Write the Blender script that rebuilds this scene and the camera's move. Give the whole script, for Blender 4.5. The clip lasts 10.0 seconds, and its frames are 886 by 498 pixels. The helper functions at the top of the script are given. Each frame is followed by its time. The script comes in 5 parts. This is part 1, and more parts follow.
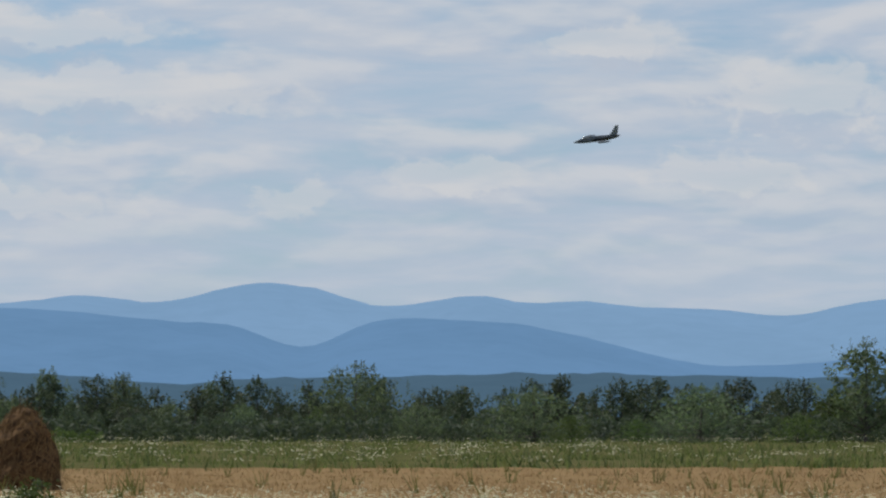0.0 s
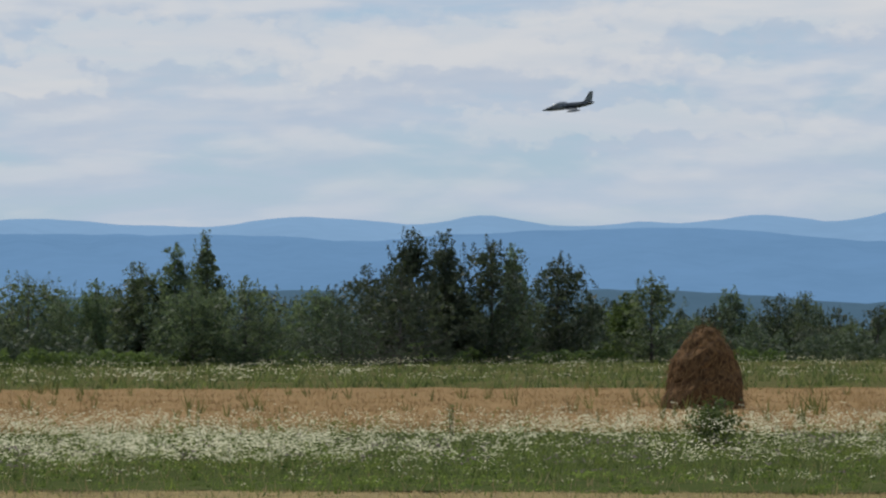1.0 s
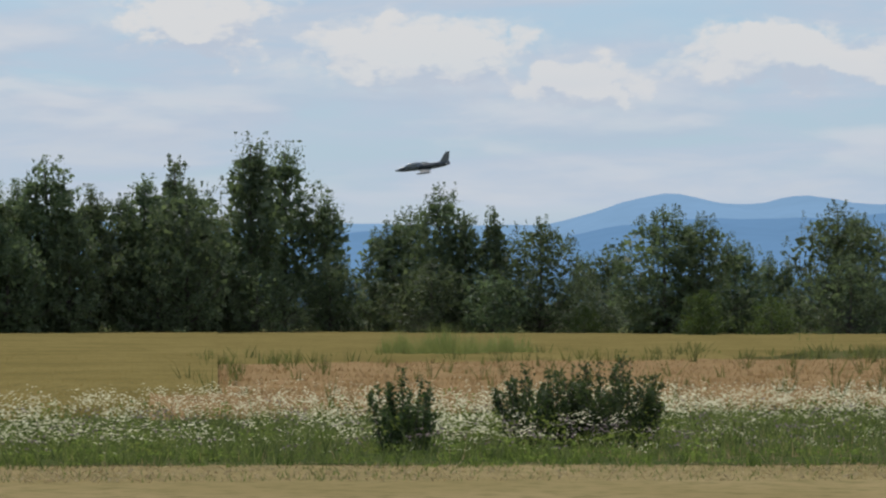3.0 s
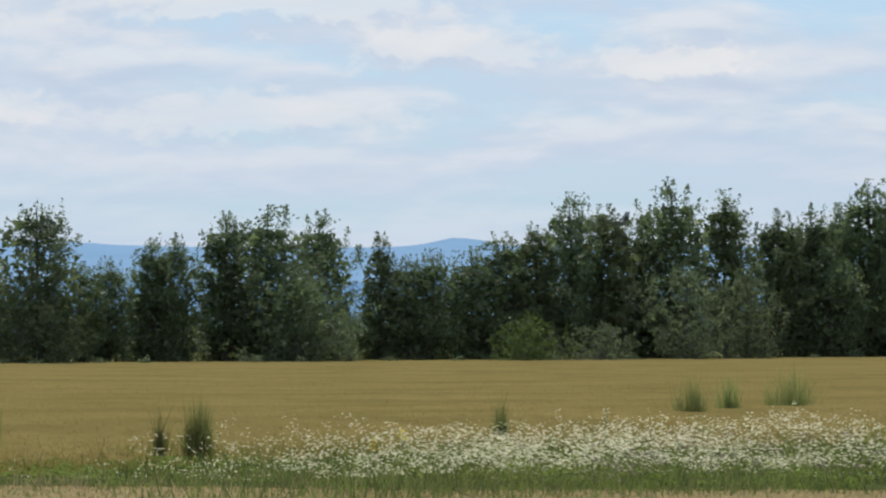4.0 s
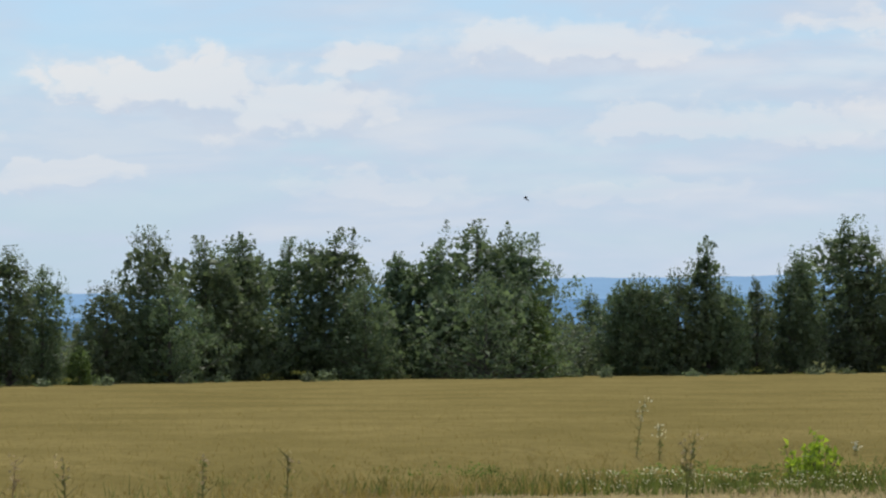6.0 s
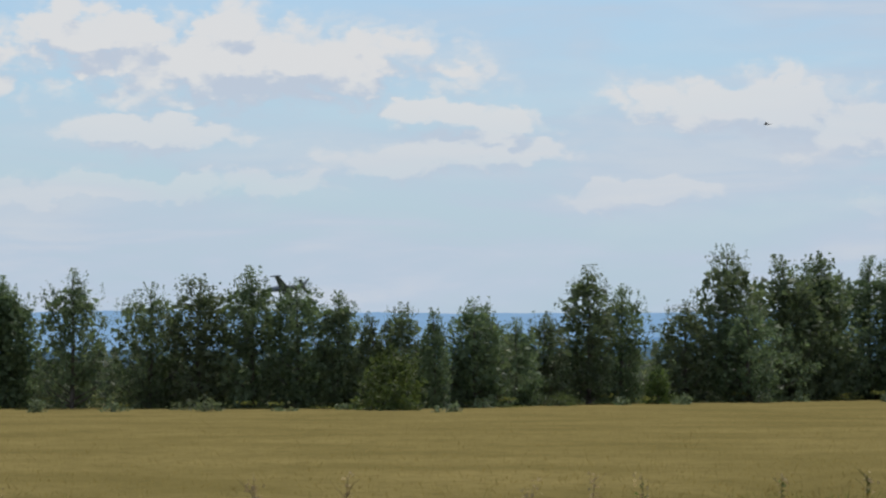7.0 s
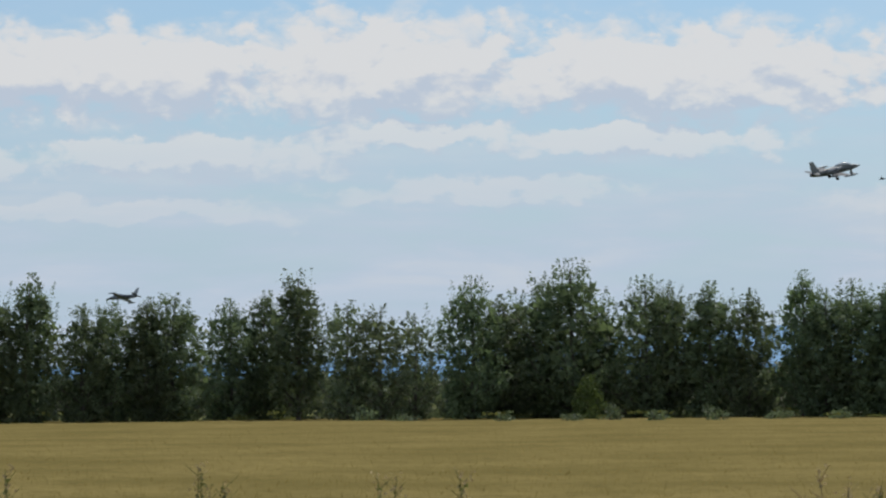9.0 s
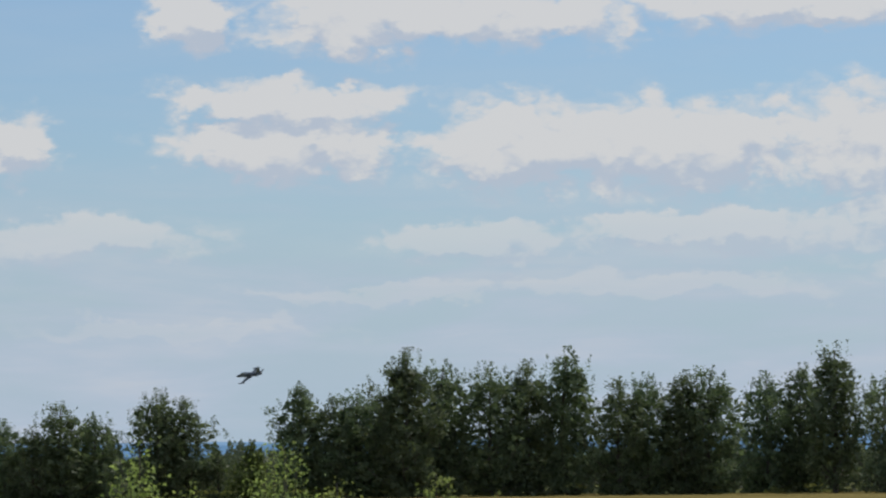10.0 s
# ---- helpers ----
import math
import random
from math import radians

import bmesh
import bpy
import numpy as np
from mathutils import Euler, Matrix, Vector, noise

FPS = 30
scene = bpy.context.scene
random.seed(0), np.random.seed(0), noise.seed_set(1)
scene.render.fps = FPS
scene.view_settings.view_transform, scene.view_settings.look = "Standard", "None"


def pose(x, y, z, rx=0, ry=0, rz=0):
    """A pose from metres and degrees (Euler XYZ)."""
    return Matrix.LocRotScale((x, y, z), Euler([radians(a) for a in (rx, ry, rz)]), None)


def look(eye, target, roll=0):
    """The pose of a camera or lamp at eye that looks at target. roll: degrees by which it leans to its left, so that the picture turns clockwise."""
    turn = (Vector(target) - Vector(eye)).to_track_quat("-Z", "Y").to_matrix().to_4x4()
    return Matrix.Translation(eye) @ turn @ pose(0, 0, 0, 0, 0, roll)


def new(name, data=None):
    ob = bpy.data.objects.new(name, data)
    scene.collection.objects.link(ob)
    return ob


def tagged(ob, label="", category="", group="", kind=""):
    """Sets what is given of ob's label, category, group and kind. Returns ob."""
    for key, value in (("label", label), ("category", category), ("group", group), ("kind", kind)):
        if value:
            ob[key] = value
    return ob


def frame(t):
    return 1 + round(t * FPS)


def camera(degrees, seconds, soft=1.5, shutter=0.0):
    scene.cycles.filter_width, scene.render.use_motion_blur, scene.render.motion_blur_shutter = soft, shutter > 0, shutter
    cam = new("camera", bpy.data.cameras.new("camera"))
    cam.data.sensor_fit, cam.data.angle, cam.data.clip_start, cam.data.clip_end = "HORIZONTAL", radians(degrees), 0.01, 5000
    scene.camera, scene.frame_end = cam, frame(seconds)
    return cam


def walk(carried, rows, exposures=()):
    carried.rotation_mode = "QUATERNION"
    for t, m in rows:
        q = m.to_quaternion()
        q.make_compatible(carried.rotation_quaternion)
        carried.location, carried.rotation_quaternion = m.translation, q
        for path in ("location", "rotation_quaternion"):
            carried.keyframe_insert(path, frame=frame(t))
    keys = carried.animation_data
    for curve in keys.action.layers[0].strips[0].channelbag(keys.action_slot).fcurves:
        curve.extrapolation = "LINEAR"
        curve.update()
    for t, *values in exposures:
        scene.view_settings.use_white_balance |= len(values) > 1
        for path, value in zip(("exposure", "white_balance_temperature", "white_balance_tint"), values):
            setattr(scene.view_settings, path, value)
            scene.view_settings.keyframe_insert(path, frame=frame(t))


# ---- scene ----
EYE = 2.8            # eye height on the low bank beside the field
UNIT = 6500.0        # bearings: 1/6500 radian, counted leftward from north

cam = camera(13.755, 10.0, soft=2.3)
PATH = [
    (0, pose(0, 0, EYE, 92.678, 0.00, 0.000)),
    (0.4, pose(0, 0, EYE, 91.745, 0.00, 4.566)),
    (0.5, pose(0, 0, EYE, 91.613, 0.00, 5.641)),
    (1, pose(0, 0, EYE, 91.419, 0.00, 10.604)),
    (1.4, pose(0, 0, EYE, 91.419, 0.00, 15.893)),
    (1.5, pose(0, 0, EYE, 91.392, 0.00, 17.286)),
    (2, pose(0, 0, EYE, 91.489, 0.00, 22.434)),
    (2.5, pose(0, 0, EYE, 91.225, 0.00, 27.837)),
    (2.7, pose(0, 0, EYE, 91.102, 0.00, 29.521)),
    (3.8, pose(0, 0, EYE, 90.996, 0.10, 42.126)),
    (4, pose(0, 0, EYE, 91.287, 0.10, 45.070)),
    (4.5, pose(0, 0, EYE, 91.463, 0.10, 51.381)),
    (4.7, pose(0, 0, EYE, 91.428, 0.10, 53.126)),
    (5, pose(0, 0, EYE, 91.445, 0.20, 55.991)),
    (5.1, pose(0, 0, EYE, 91.445, 0.20, 56.829)),
    (5.5, pose(0, 0, EYE, 91.472, 0.30, 59.429)),
    (6, pose(0, 0, EYE, 91.472, 0.40, 62.831)),
    (6.2, pose(0, 0, EYE, 91.472, 0.40, 64.489)),
    (7.3, pose(0, 0, EYE, 91.824, 0.10, 75.357)),
    (7.5, pose(0, 0, EYE, 91.754, 0.10, 78.002)),
    (7.7, pose(0, 0, EYE, 91.754, 0.10, 80.567)),
    (7.9, pose(0, 0, EYE, 91.780, 0.10, 83.282)),
    (8, pose(0, 0, EYE, 91.789, 0.10, 84.701)),
    (8.2, pose(0, 0, EYE, 91.683, 0.20, 86.666)),
    (8.5, pose(0, 0, EYE, 91.437, 0.30, 87.627)),
    (8.7, pose(0, 0, EYE, 91.445, 0.35, 86.076)),
    (8.8, pose(0, 0, EYE, 91.586, 0.40, 84.912)),
    (9, pose(0, 0, EYE, 92.018, 0.50, 85.565)),
    (9.2, pose(0, 0, EYE, 92.572, 0.50, 87.336)),
    (9.5, pose(0, 0, EYE, 93.135, 0.55, 89.593)),
    (10, pose(0, 0, EYE, 93.223, 0.55, 93.903)),
]
walk(cam, PATH, exposures=[(0.0, -0.14), (1.0, -0.06), (2.5, -0.06), (2.7, -0.06), (3.8, 0.2), (4.5, 0.22), (5.5, 0.2), (6.2, 0.18), (7.3, 0.0), (8.5, 0.0), (9.5, 0.0), (10.0, -0.13)])


def at(bearing, dist, z=0.0):
    """A place by bearing (units, leftward), distance and height."""
    a = bearing / UNIT
    return Vector((-math.sin(a) * dist, math.cos(a) * dist, z))


# ---- light ----
SUN_BEARING, SUN_UP = 56.0, 54.0     # degrees leftward from north, degrees above the horizon
sun_data = bpy.data.lights.new("sun", "SUN")
sun_data.energy, sun_data.angle, sun_data.color = 3.1, radians(0.5), (1.0, 0.94, 0.84)
sun = new("sun", sun_data)
sb, su = radians(SUN_BEARING), radians(SUN_UP)
sun.matrix_world = look((-math.sin(sb) * math.cos(su) * 500, math.cos(sb) * math.cos(su) * 500, math.sin(su) * 500), (0, 0, 0))


class Nodes:
    """Small helper to wire node trees."""

    def __init__(self, tree):
        self.tree = tree

    def add(self, kind, inputs=(), **props):
        n = self.tree.nodes.new(kind)
        if "operation" in props:
            n.operation = props["operation"]
        if "use_clamp" in props:
            n.use_clamp = props["use_clamp"]
        if "interpolation_type" in props:
            n.interpolation_type = props["interpolation_type"]
        if "data_type" in props:
            n.data_type = props["data_type"]
        if "blend_type" in props:
            n.blend_type = props["blend_type"]
        if "vector_type" in props:
            n.vector_type = props["vector_type"]
        if "gradient_type" in props:
            n.gradient_type = props["gradient_type"]
        if "node_tree" in props:
            n.node_tree = props["node_tree"]
        for k, v in dict(inputs).items():
            self.put(n.inputs[k], v)
        return n

    def put(self, socket, v):
        if isinstance(v, bpy.types.NodeSocket):
            self.tree.links.new(v, socket)
        else:
            socket.default_value = v

    def math(self, op, a, b=0.0, c=0.0, clamp=False):
        n = self.add("ShaderNodeMath", operation=op, use_clamp=clamp)
        for i, v in enumerate((a, b, c)):
            self.put(n.inputs[i], v)
        return n.outputs[0]

    def ramp(self, x, lo, hi, to_lo=0.0, to_hi=1.0):
        n = self.add("ShaderNodeMapRange", interpolation_type="SMOOTHSTEP")
        for i, v in enumerate((x, lo, hi, to_lo, to_hi)):
            self.put(n.inputs[i], v)
        return n.outputs[0]

    def mix(self, f, a, b):
        n = self.add("ShaderNodeMix", data_type="RGBA")
        self.put(n.inputs[0], f), self.put(n.inputs[6], a), self.put(n.inputs[7], b)
        return n.outputs[2]

    def noise(self, vec, scale, detail=3.0, rough=0.55, dist=0.0):
        n = self.add("ShaderNodeTexNoise", {"Scale": scale, "Detail": detail, "Roughness": rough, "Distortion": dist})
        if vec is not None:
            self.put(n.inputs["Vector"], vec)
        return n.outputs["Fac"]


# cumulus and streaks: bearing, elevation (units), half width, half height
CLOUDS_EAST = [(620, 575, 330, 55), (255, 395, 90, 30), (-40, 425, 150, 36), (-290, 665, 130, 36), (-640, 560, 170, 75), (-500, 430, 130, 40),
               (1690, 512, 300, 70), (1130, 505, 420, 75), (1920, 450, 190, 50), (900, 380, 340, 40), (700, 690, 200, 40)]
CLOUDS_MID = [(3705, 442, 205, 68), (3045, 440, 230, 52), (2810, 525, 50, 20), (4100, 505, 130, 70), (2400, 500, 60, 18), (2150, 320, 120, 22), (3420, 400, 120, 40),
              (5413, 577, 330, 50), (5113, 500, 190, 40), (6163, 377, 420, 36), (5963, 412, 130, 24), (5450, 380, 300, 40), (6470, 372, 160, 32), (4700, 470, 150, 34)]
CLOUDS_WEST = [(7390, 425, 190, 62), (6716, 380, 170, 40), (6456, 373, 120, 30), (6876, 528, 260, 42), (7286, 513, 75, 32), (6796, 268, 190, 20), (7226, 278, 160, 30),
               (7610, 455, 220, 55), (7800, 298, 130, 20), (8060, 430, 90, 36), (8040, 375, 110, 28), (6200, 560, 300, 30)]
CLOUDS_FAR_WEST = [(9280, 535, 420, 88), (8483, 530, 360, 72), (8753, 598, 150, 42), (8533, 590, 75, 55), (8673, 405, 180, 30), (8133, 445, 130, 28), (8180, 365, 190, 36),
                   (8450, 315, 110, 24), (8733, 310, 300, 28), (9350, 415, 260, 26), (9800, 545, 320, 98), (10240, 545, 270, 84), (9750, 425, 230, 24), (9650, 330, 300, 22), (10241, 400, 200, 26)]
CLOUDS_LAST = [(10490, 545, 210, 78), (10930, 550, 210, 62), (10917, 632, 210, 38), (10640, 775, 380, 56), (11087, 785, 85, 56), (10040, 800, 300, 46), (11410, 550, 70, 62),
               (11287, 392, 210, 42), (10607, 380, 160, 36), (10137, 390, 240, 36), (10737, 288, 240, 16), (11107, 228, 270, 16), (10300, 300, 330, 20), (9500, 760, 200, 40)]


def cloud_group():
    """Node group: how much cloud lies at a place of the sky (bearing/100, elevation/100)."""
    g = bpy.data.node_groups.new("cloud_field", "ShaderNodeTree")
    g.interface.new_socket("Place", in_out="INPUT", socket_type="NodeSocketVector")
    g.interface.new_socket("Cloud", in_out="OUTPUT", socket_type="NodeSocketFloat")
    k = Nodes(g)
    a, b = k.add("NodeGroupInput"), k.add("NodeGroupOutput")
    place = a.outputs[0]
    wide = k.add("ShaderNodeMapping", {"Vector": place, "Scale": (0.7, 1.25, 1)}).outputs[0]
    billow = k.add("ShaderNodeTexNoise", {"Vector": wide, "Scale": 1.25, "Detail": 5.0, "Roughness": 0.58}).outputs["Color"]
    off = k.add("ShaderNodeVectorMath", {0: billow, 1: (0.5, 0.5, 0.5)}, operation="SUBTRACT").outputs[0]
    off = k.add("ShaderNodeVectorMath", {0: off, 1: (1.9, 1.3, 0)}, operation="MULTIPLY").outputs[0]
    warped = k.add("ShaderNodeVectorMath", {0: place, 1: off}, operation="ADD").outputs[0]
    total = None
    for group in (CLOUDS_EAST, CLOUDS_MID, CLOUDS_WEST, CLOUDS_FAR_WEST, CLOUDS_LAST):
        for u, v, hw, hh in group:
            m = k.add("ShaderNodeMapping", {"Vector": warped, "Location": (u / 100, v / 100, 0), "Scale": (hw / 67, hh / 67, 1)}, vector_type="TEXTURE")
            s = k.add("ShaderNodeTexGradient", {"Vector": m.outputs[0]}, gradient_type="SPHERICAL").outputs["Fac"]
            total = s if total is None else k.math("MAXIMUM", total, s)
    puffs = k.noise(k.add("ShaderNodeMapping", {"Vector": place, "Scale": (1.5, 2.3, 1)}).outputs[0], 1.0, 4.0, 0.52)
    round_puffs = k.add("ShaderNodeTexVoronoi", {"Vector": k.add("ShaderNodeMapping", {"Vector": warped, "Scale": (1.7, 2.6, 1)}).outputs[0], "Scale": 1.0, "Detail": 1.0, "Roughness": 0.40}).outputs["Distance"]
    lumps = k.math("ADD", k.math("MULTIPLY", k.math("SUBTRACT", puffs, 0.5), 0.45), k.math("MULTIPLY", k.math("SUBTRACT", 0.45, round_puffs), 0.40))
    total = k.math("ADD", total, k.math("MULTIPLY", lumps, k.ramp(total, 0.0, 0.35, 0.05, 1.0)))
    g.links.new(total, b.inputs[0])
    return g


def make_world():
    w = bpy.data.worlds.new("sky")
    w.use_nodes = True
    w.node_tree.nodes.clear()
    k = Nodes(w.node_tree)
    way = k.add("ShaderNodeTexCoord").outputs["Generated"]
    x, y, z = k.add("ShaderNodeSeparateXYZ", {0: way}).outputs
    az = k.math("MULTIPLY", k.math("ARCTAN2", k.math("MULTIPLY", x, -1.0), y), UNIT / 100)
    el = k.math("MULTIPLY", k.math("ARCSINE", z), UNIT / 100)
    place = k.add("ShaderNodeCombineXYZ", {0: az, 1: el}).outputs[0]
    field = cloud_group()
    here = k.add("ShaderNodeGroup", {0: place}, node_tree=field).outputs[0]
    up = k.add("ShaderNodeVectorMath", {0: place, 1: (0.08, 0.42, 0)}, operation="ADD").outputs[0]
    over = k.add("ShaderNodeGroup", {0: up}, node_tree=field).outputs[0]
    # thin streaks of far cloud, stretched along the horizon
    thin = k.add("ShaderNodeMapping", {"Vector": place, "Scale": (0.20, 1.15, 1)}).outputs[0]
    streak = k.noise(thin, 1.0, 6.0, 0.58, 0.35)
    west = k.ramp(az, 66.0, 92.0)
    body = k.math("MULTIPLY", k.ramp(here, 0.03, 0.40), k.math("SUBTRACT", 1.0, k.math("MULTIPLY", west, k.ramp(el, 3.0, 5.5, 0.40, 0.0))))
    veil = k.ramp(streak, 0.35, 0.60, 0.0, 0.9)
    # the high western sky is clear and blue
    clear = k.math("MULTIPLY", west, k.ramp(el, 1.2, 6.0))
    veil = k.math("MULTIPLY", veil, k.math("SUBTRACT", 1.0, k.math("MULTIPLY", clear, 0.9)))
    shade = k.ramp(k.math("SUBTRACT", over, here), -0.12, 0.30)
    sky = k.add("ShaderNodeTexSky")
    sky.sky_type, sky.sun_disc, sky.sun_elevation, sky.sun_rotation = "NISHITA", False, su, -sb
    sky.altitude, sky.dust_density = 200.0, 1.0
    blue = k.add("ShaderNodeVectorMath", {0: sky.outputs[0], 1: (0.064, 0.081, 0.100)}, operation="MULTIPLY").outputs[0]
    haze = k.math("MULTIPLY", k.ramp(el, -1.0, 8.0, 0.90, 0.45), k.math("SUBTRACT", 1.0, k.math("MULTIPLY", clear, 0.72)))
    hazy = k.mix(haze, blue, (0.44, 0.56, 0.69, 1))
    cloud = k.mix(shade, (0.705, 0.705, 0.71, 1), (0.50, 0.56, 0.66, 1))
    col = k.mix(veil, hazy, k.mix(k.ramp(streak, 0.5, 0.72), (0.485, 0.57, 0.69, 1), (0.565, 0.615, 0.69, 1)))
    # broken layer cloud: lit along its upper edges, grey-blue beneath
    flat_place = k.add("ShaderNodeMapping", {"Vector": place, "Scale": (0.25, 0.95, 1)}).outputs[0]
    raised = k.add("ShaderNodeVectorMath", {0: flat_place, 1: (0.02, 0.22, 0)}, operation="ADD").outputs[0]
    layer = k.noise(flat_place, 1.0, 5.0, 0.50, 0.2)
    relief = k.math("SUBTRACT", layer, k.noise(raised, 1.0, 5.0, 0.50, 0.2))
    cover = k.math("MULTIPLY", k.ramp(layer, 0.40, 0.58), k.math("MULTIPLY", k.ramp(el, 1.2, 4.5, 0.25, 0.8), k.math("SUBTRACT", 1.0, k.math("MULTIPLY", k.ramp(az, 52.0, 80.0), 0.75))))
    cover = k.math("MULTIPLY", cover, k.math("SUBTRACT", 1.0, k.math("MULTIPLY", clear, 0.9)))
    gap = k.math("MULTIPLY", k.math("MULTIPLY", k.ramp(az, 19.0, 27.0), k.ramp(az, 40.0, 46.0, 1.0, 0.0)), k.ramp(el, 3.2, 4.6))
    cover = k.math("MULTIPLY", cover, k.math("SUBTRACT", 1.0, k.math("MULTIPLY", gap, 0.85)))
    col = k.mix(cover, col, k.mix(k.ramp(relief, -0.13, 0.13), (0.465, 0.545, 0.665, 1), (0.655, 0.675, 0.715, 1)))
    col = k.mix(k.math("MULTIPLY", k.math("MULTIPLY", body, k.ramp(el, 1.8, 5.2, 0.3, 0.92)), k.math("MULTIPLY", k.ramp(az, 16.0, 30.0, 0.55, 1.0), k.math("SUBTRACT", 1.0, k.math("MULTIPLY", k.ramp(az, 43.0, 50.0, 0.0, 0.42), k.ramp(az, 70.0, 80.0, 1.0, 0.0))))), col, cloud)
    bg = k.add("ShaderNodeBackground", {"Color": col, "Strength": 1.0})
    k.add("ShaderNodeOutputWorld", {"Surface": bg.outputs[0]})
    scene.world = w


make_world()


# ---- materials ----
def material(name, rough=0.8):
    m = bpy.data.materials.new(name)
    m.use_nodes = True
    k = Nodes(m.node_tree)
    p = m.node_tree.nodes["Principled BSDF"]
    p.inputs["Roughness"].default_value = rough
    return m, k, p


def place_of(k, scale=(1, 1, 1)):
    return k.add("ShaderNodeMapping", {"Vector": k.add("ShaderNodeTexCoord").outputs["Object"], "Scale": scale}).outputs[0]


def leaf_material(name, dark, light, spread=0.12, gloss=0.6, shine=0.15, thin=0.22, glow=(1.6, 1.7, 1.25), grain=0.35, share=0.4):
    """Foliage: each leaf clump its own tone, some light passes through."""
    m, k, p = material(name, gloss)
    geo = k.add("ShaderNodeNewGeometry").outputs["Random Per Island"]
    info = k.add("ShaderNodeObjectInfo").outputs["Random"]
    n = k.noise(place_of(k), grain, 2.0)
    if share > 0.5:
        n = k.ramp(n, 0.32, 0.68)
    t = k.math("ADD", k.math("MULTIPLY", geo, 1.0 - share), k.math("MULTIPLY", n, share), clamp=True)
    col = k.mix(t, (*dark, 1), (*light, 1))
    col2 = k.add("ShaderNodeHueSaturation", {"Hue": k.math("ADD", 0.5 - spread / 8, k.math("MULTIPLY", info, spread / 4)), "Saturation": 1.0, "Value": k.math("ADD", 0.85, k.math("MULTIPLY", info, 0.35)), "Color": col}).outputs[0]
    k.put(p.inputs["Base Color"], col2)
    p.inputs["Specular IOR Level"].default_value = shine
    # light that passes through a leaf is brighter and yellower than what it throws back
    through_col = k.add("ShaderNodeVectorMath", {0: col2, 1: glow}, operation="MULTIPLY").outputs[0]
    tr = k.add("ShaderNodeBsdfTranslucent", {"Color": through_col})
    mixer = k.add("ShaderNodeMixShader", {0: thin, 1: p.outputs[0], 2: tr.outputs[0]})
    k.put(m.node_tree.nodes["Material Output"].inputs[0], mixer.outputs[0])
    return m


def ground_material(name, colours, scale, stretch=1.0, bump=0.4):
    """Soil or crop surface: three tones at two scales, rough."""
    m, k, p = material(name, 0.95)
    v = place_of(k)
    big = k.noise(v, scale * 0.06, 3.0)
    small = k.noise(v, scale, 5.0, 0.65)
    c = k.mix(k.ramp(big, 0.3, 0.7), (*colours[0], 1), (*colours[1], 1))
    c = k.mix(k.ramp(small, 0.42, 0.75), c, (*colours[2], 1))
    k.put(p.inputs["Base Color"], c)
    p.inputs["Specular IOR Level"].default_value = 0.0
    k.put(p.inputs["Normal"], k.add("ShaderNodeBump", {"Strength": bump, "Distance": 0.1, "Height": small}).outputs[0])
    return m


def plain_material(name, a, b, scale=3.0, rough=0.6, metal=0.0, spec=0.4):
    m, k, p = material(name, rough)
    n = k.noise(place_of(k), scale, 4.0)
    k.put(p.inputs["Base Color"], k.mix(k.ramp(n, 0.3, 0.7), (*a, 1), (*b, 1)))
    k.put(p.inputs["Roughness"], k.ramp(n, 0.2, 0.8, rough * 0.85, min(1.0, rough * 1.15)))
    p.inputs["Metallic"].default_value, p.inputs["Specular IOR Level"].default_value = metal, spec
    return m


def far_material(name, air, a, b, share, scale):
    """Far hills: wooded slopes; the haze of kilometres of sunlit air is mixed in as blue emission."""
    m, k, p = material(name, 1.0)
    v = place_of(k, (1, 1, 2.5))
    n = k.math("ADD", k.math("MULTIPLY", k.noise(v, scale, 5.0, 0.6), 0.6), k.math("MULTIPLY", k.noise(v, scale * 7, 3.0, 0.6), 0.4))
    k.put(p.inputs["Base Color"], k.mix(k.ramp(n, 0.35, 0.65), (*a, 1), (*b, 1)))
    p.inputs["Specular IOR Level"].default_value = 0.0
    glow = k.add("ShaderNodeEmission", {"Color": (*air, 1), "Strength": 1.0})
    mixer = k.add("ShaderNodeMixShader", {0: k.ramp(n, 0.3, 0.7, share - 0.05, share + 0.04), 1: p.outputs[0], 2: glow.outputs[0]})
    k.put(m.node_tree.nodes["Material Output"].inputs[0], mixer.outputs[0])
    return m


LEAF_DARK = leaf_material("leaf_dark", (0.052, 0.064, 0.046), (0.122, 0.142, 0.086), gloss=0.65, shine=0.2, thin=0.30, grain=1.2, share=0.55)
LEAF_BUSH = leaf_material("leaf_bush", (0.022, 0.036, 0.016), (0.095, 0.130, 0.050), thin=0.32)
LEAF_MID = leaf_material("leaf_mid", (0.040, 0.060, 0.036), (0.160, 0.200, 0.110), gloss=0.6, shine=0.25, thin=0.38, grain=9.0, share=0.55)
LEAF_BRIGHT = leaf_material("leaf_bright", (0.045, 0.072, 0.024), (0.125, 0.165, 0.055), thin=0.34)
LEAF_PALE = leaf_material("leaf_pale", (0.056, 0.077, 0.048), (0.172, 0.205, 0.122), thin=0.36, grain=9.0, share=0.55)
LEAF_DEEP = leaf_material("leaf_deep", (0.030, 0.042, 0.029), (0.085, 0.105, 0.062), gloss=0.65, shine=0.25, thin=0.26, grain=9.0, share=0.55)
# brighter leaf tone: sunlight on the near bushes put into the colour
LEAF_SUNNY = leaf_material("leaf_sunny", (0.10, 0.135, 0.035), (0.28, 0.32, 0.12), thin=0.5)
LEAF_LIME = leaf_material("leaf_lime", (0.06, 0.10, 0.012), (0.40, 0.43, 0.045), thin=0.45)
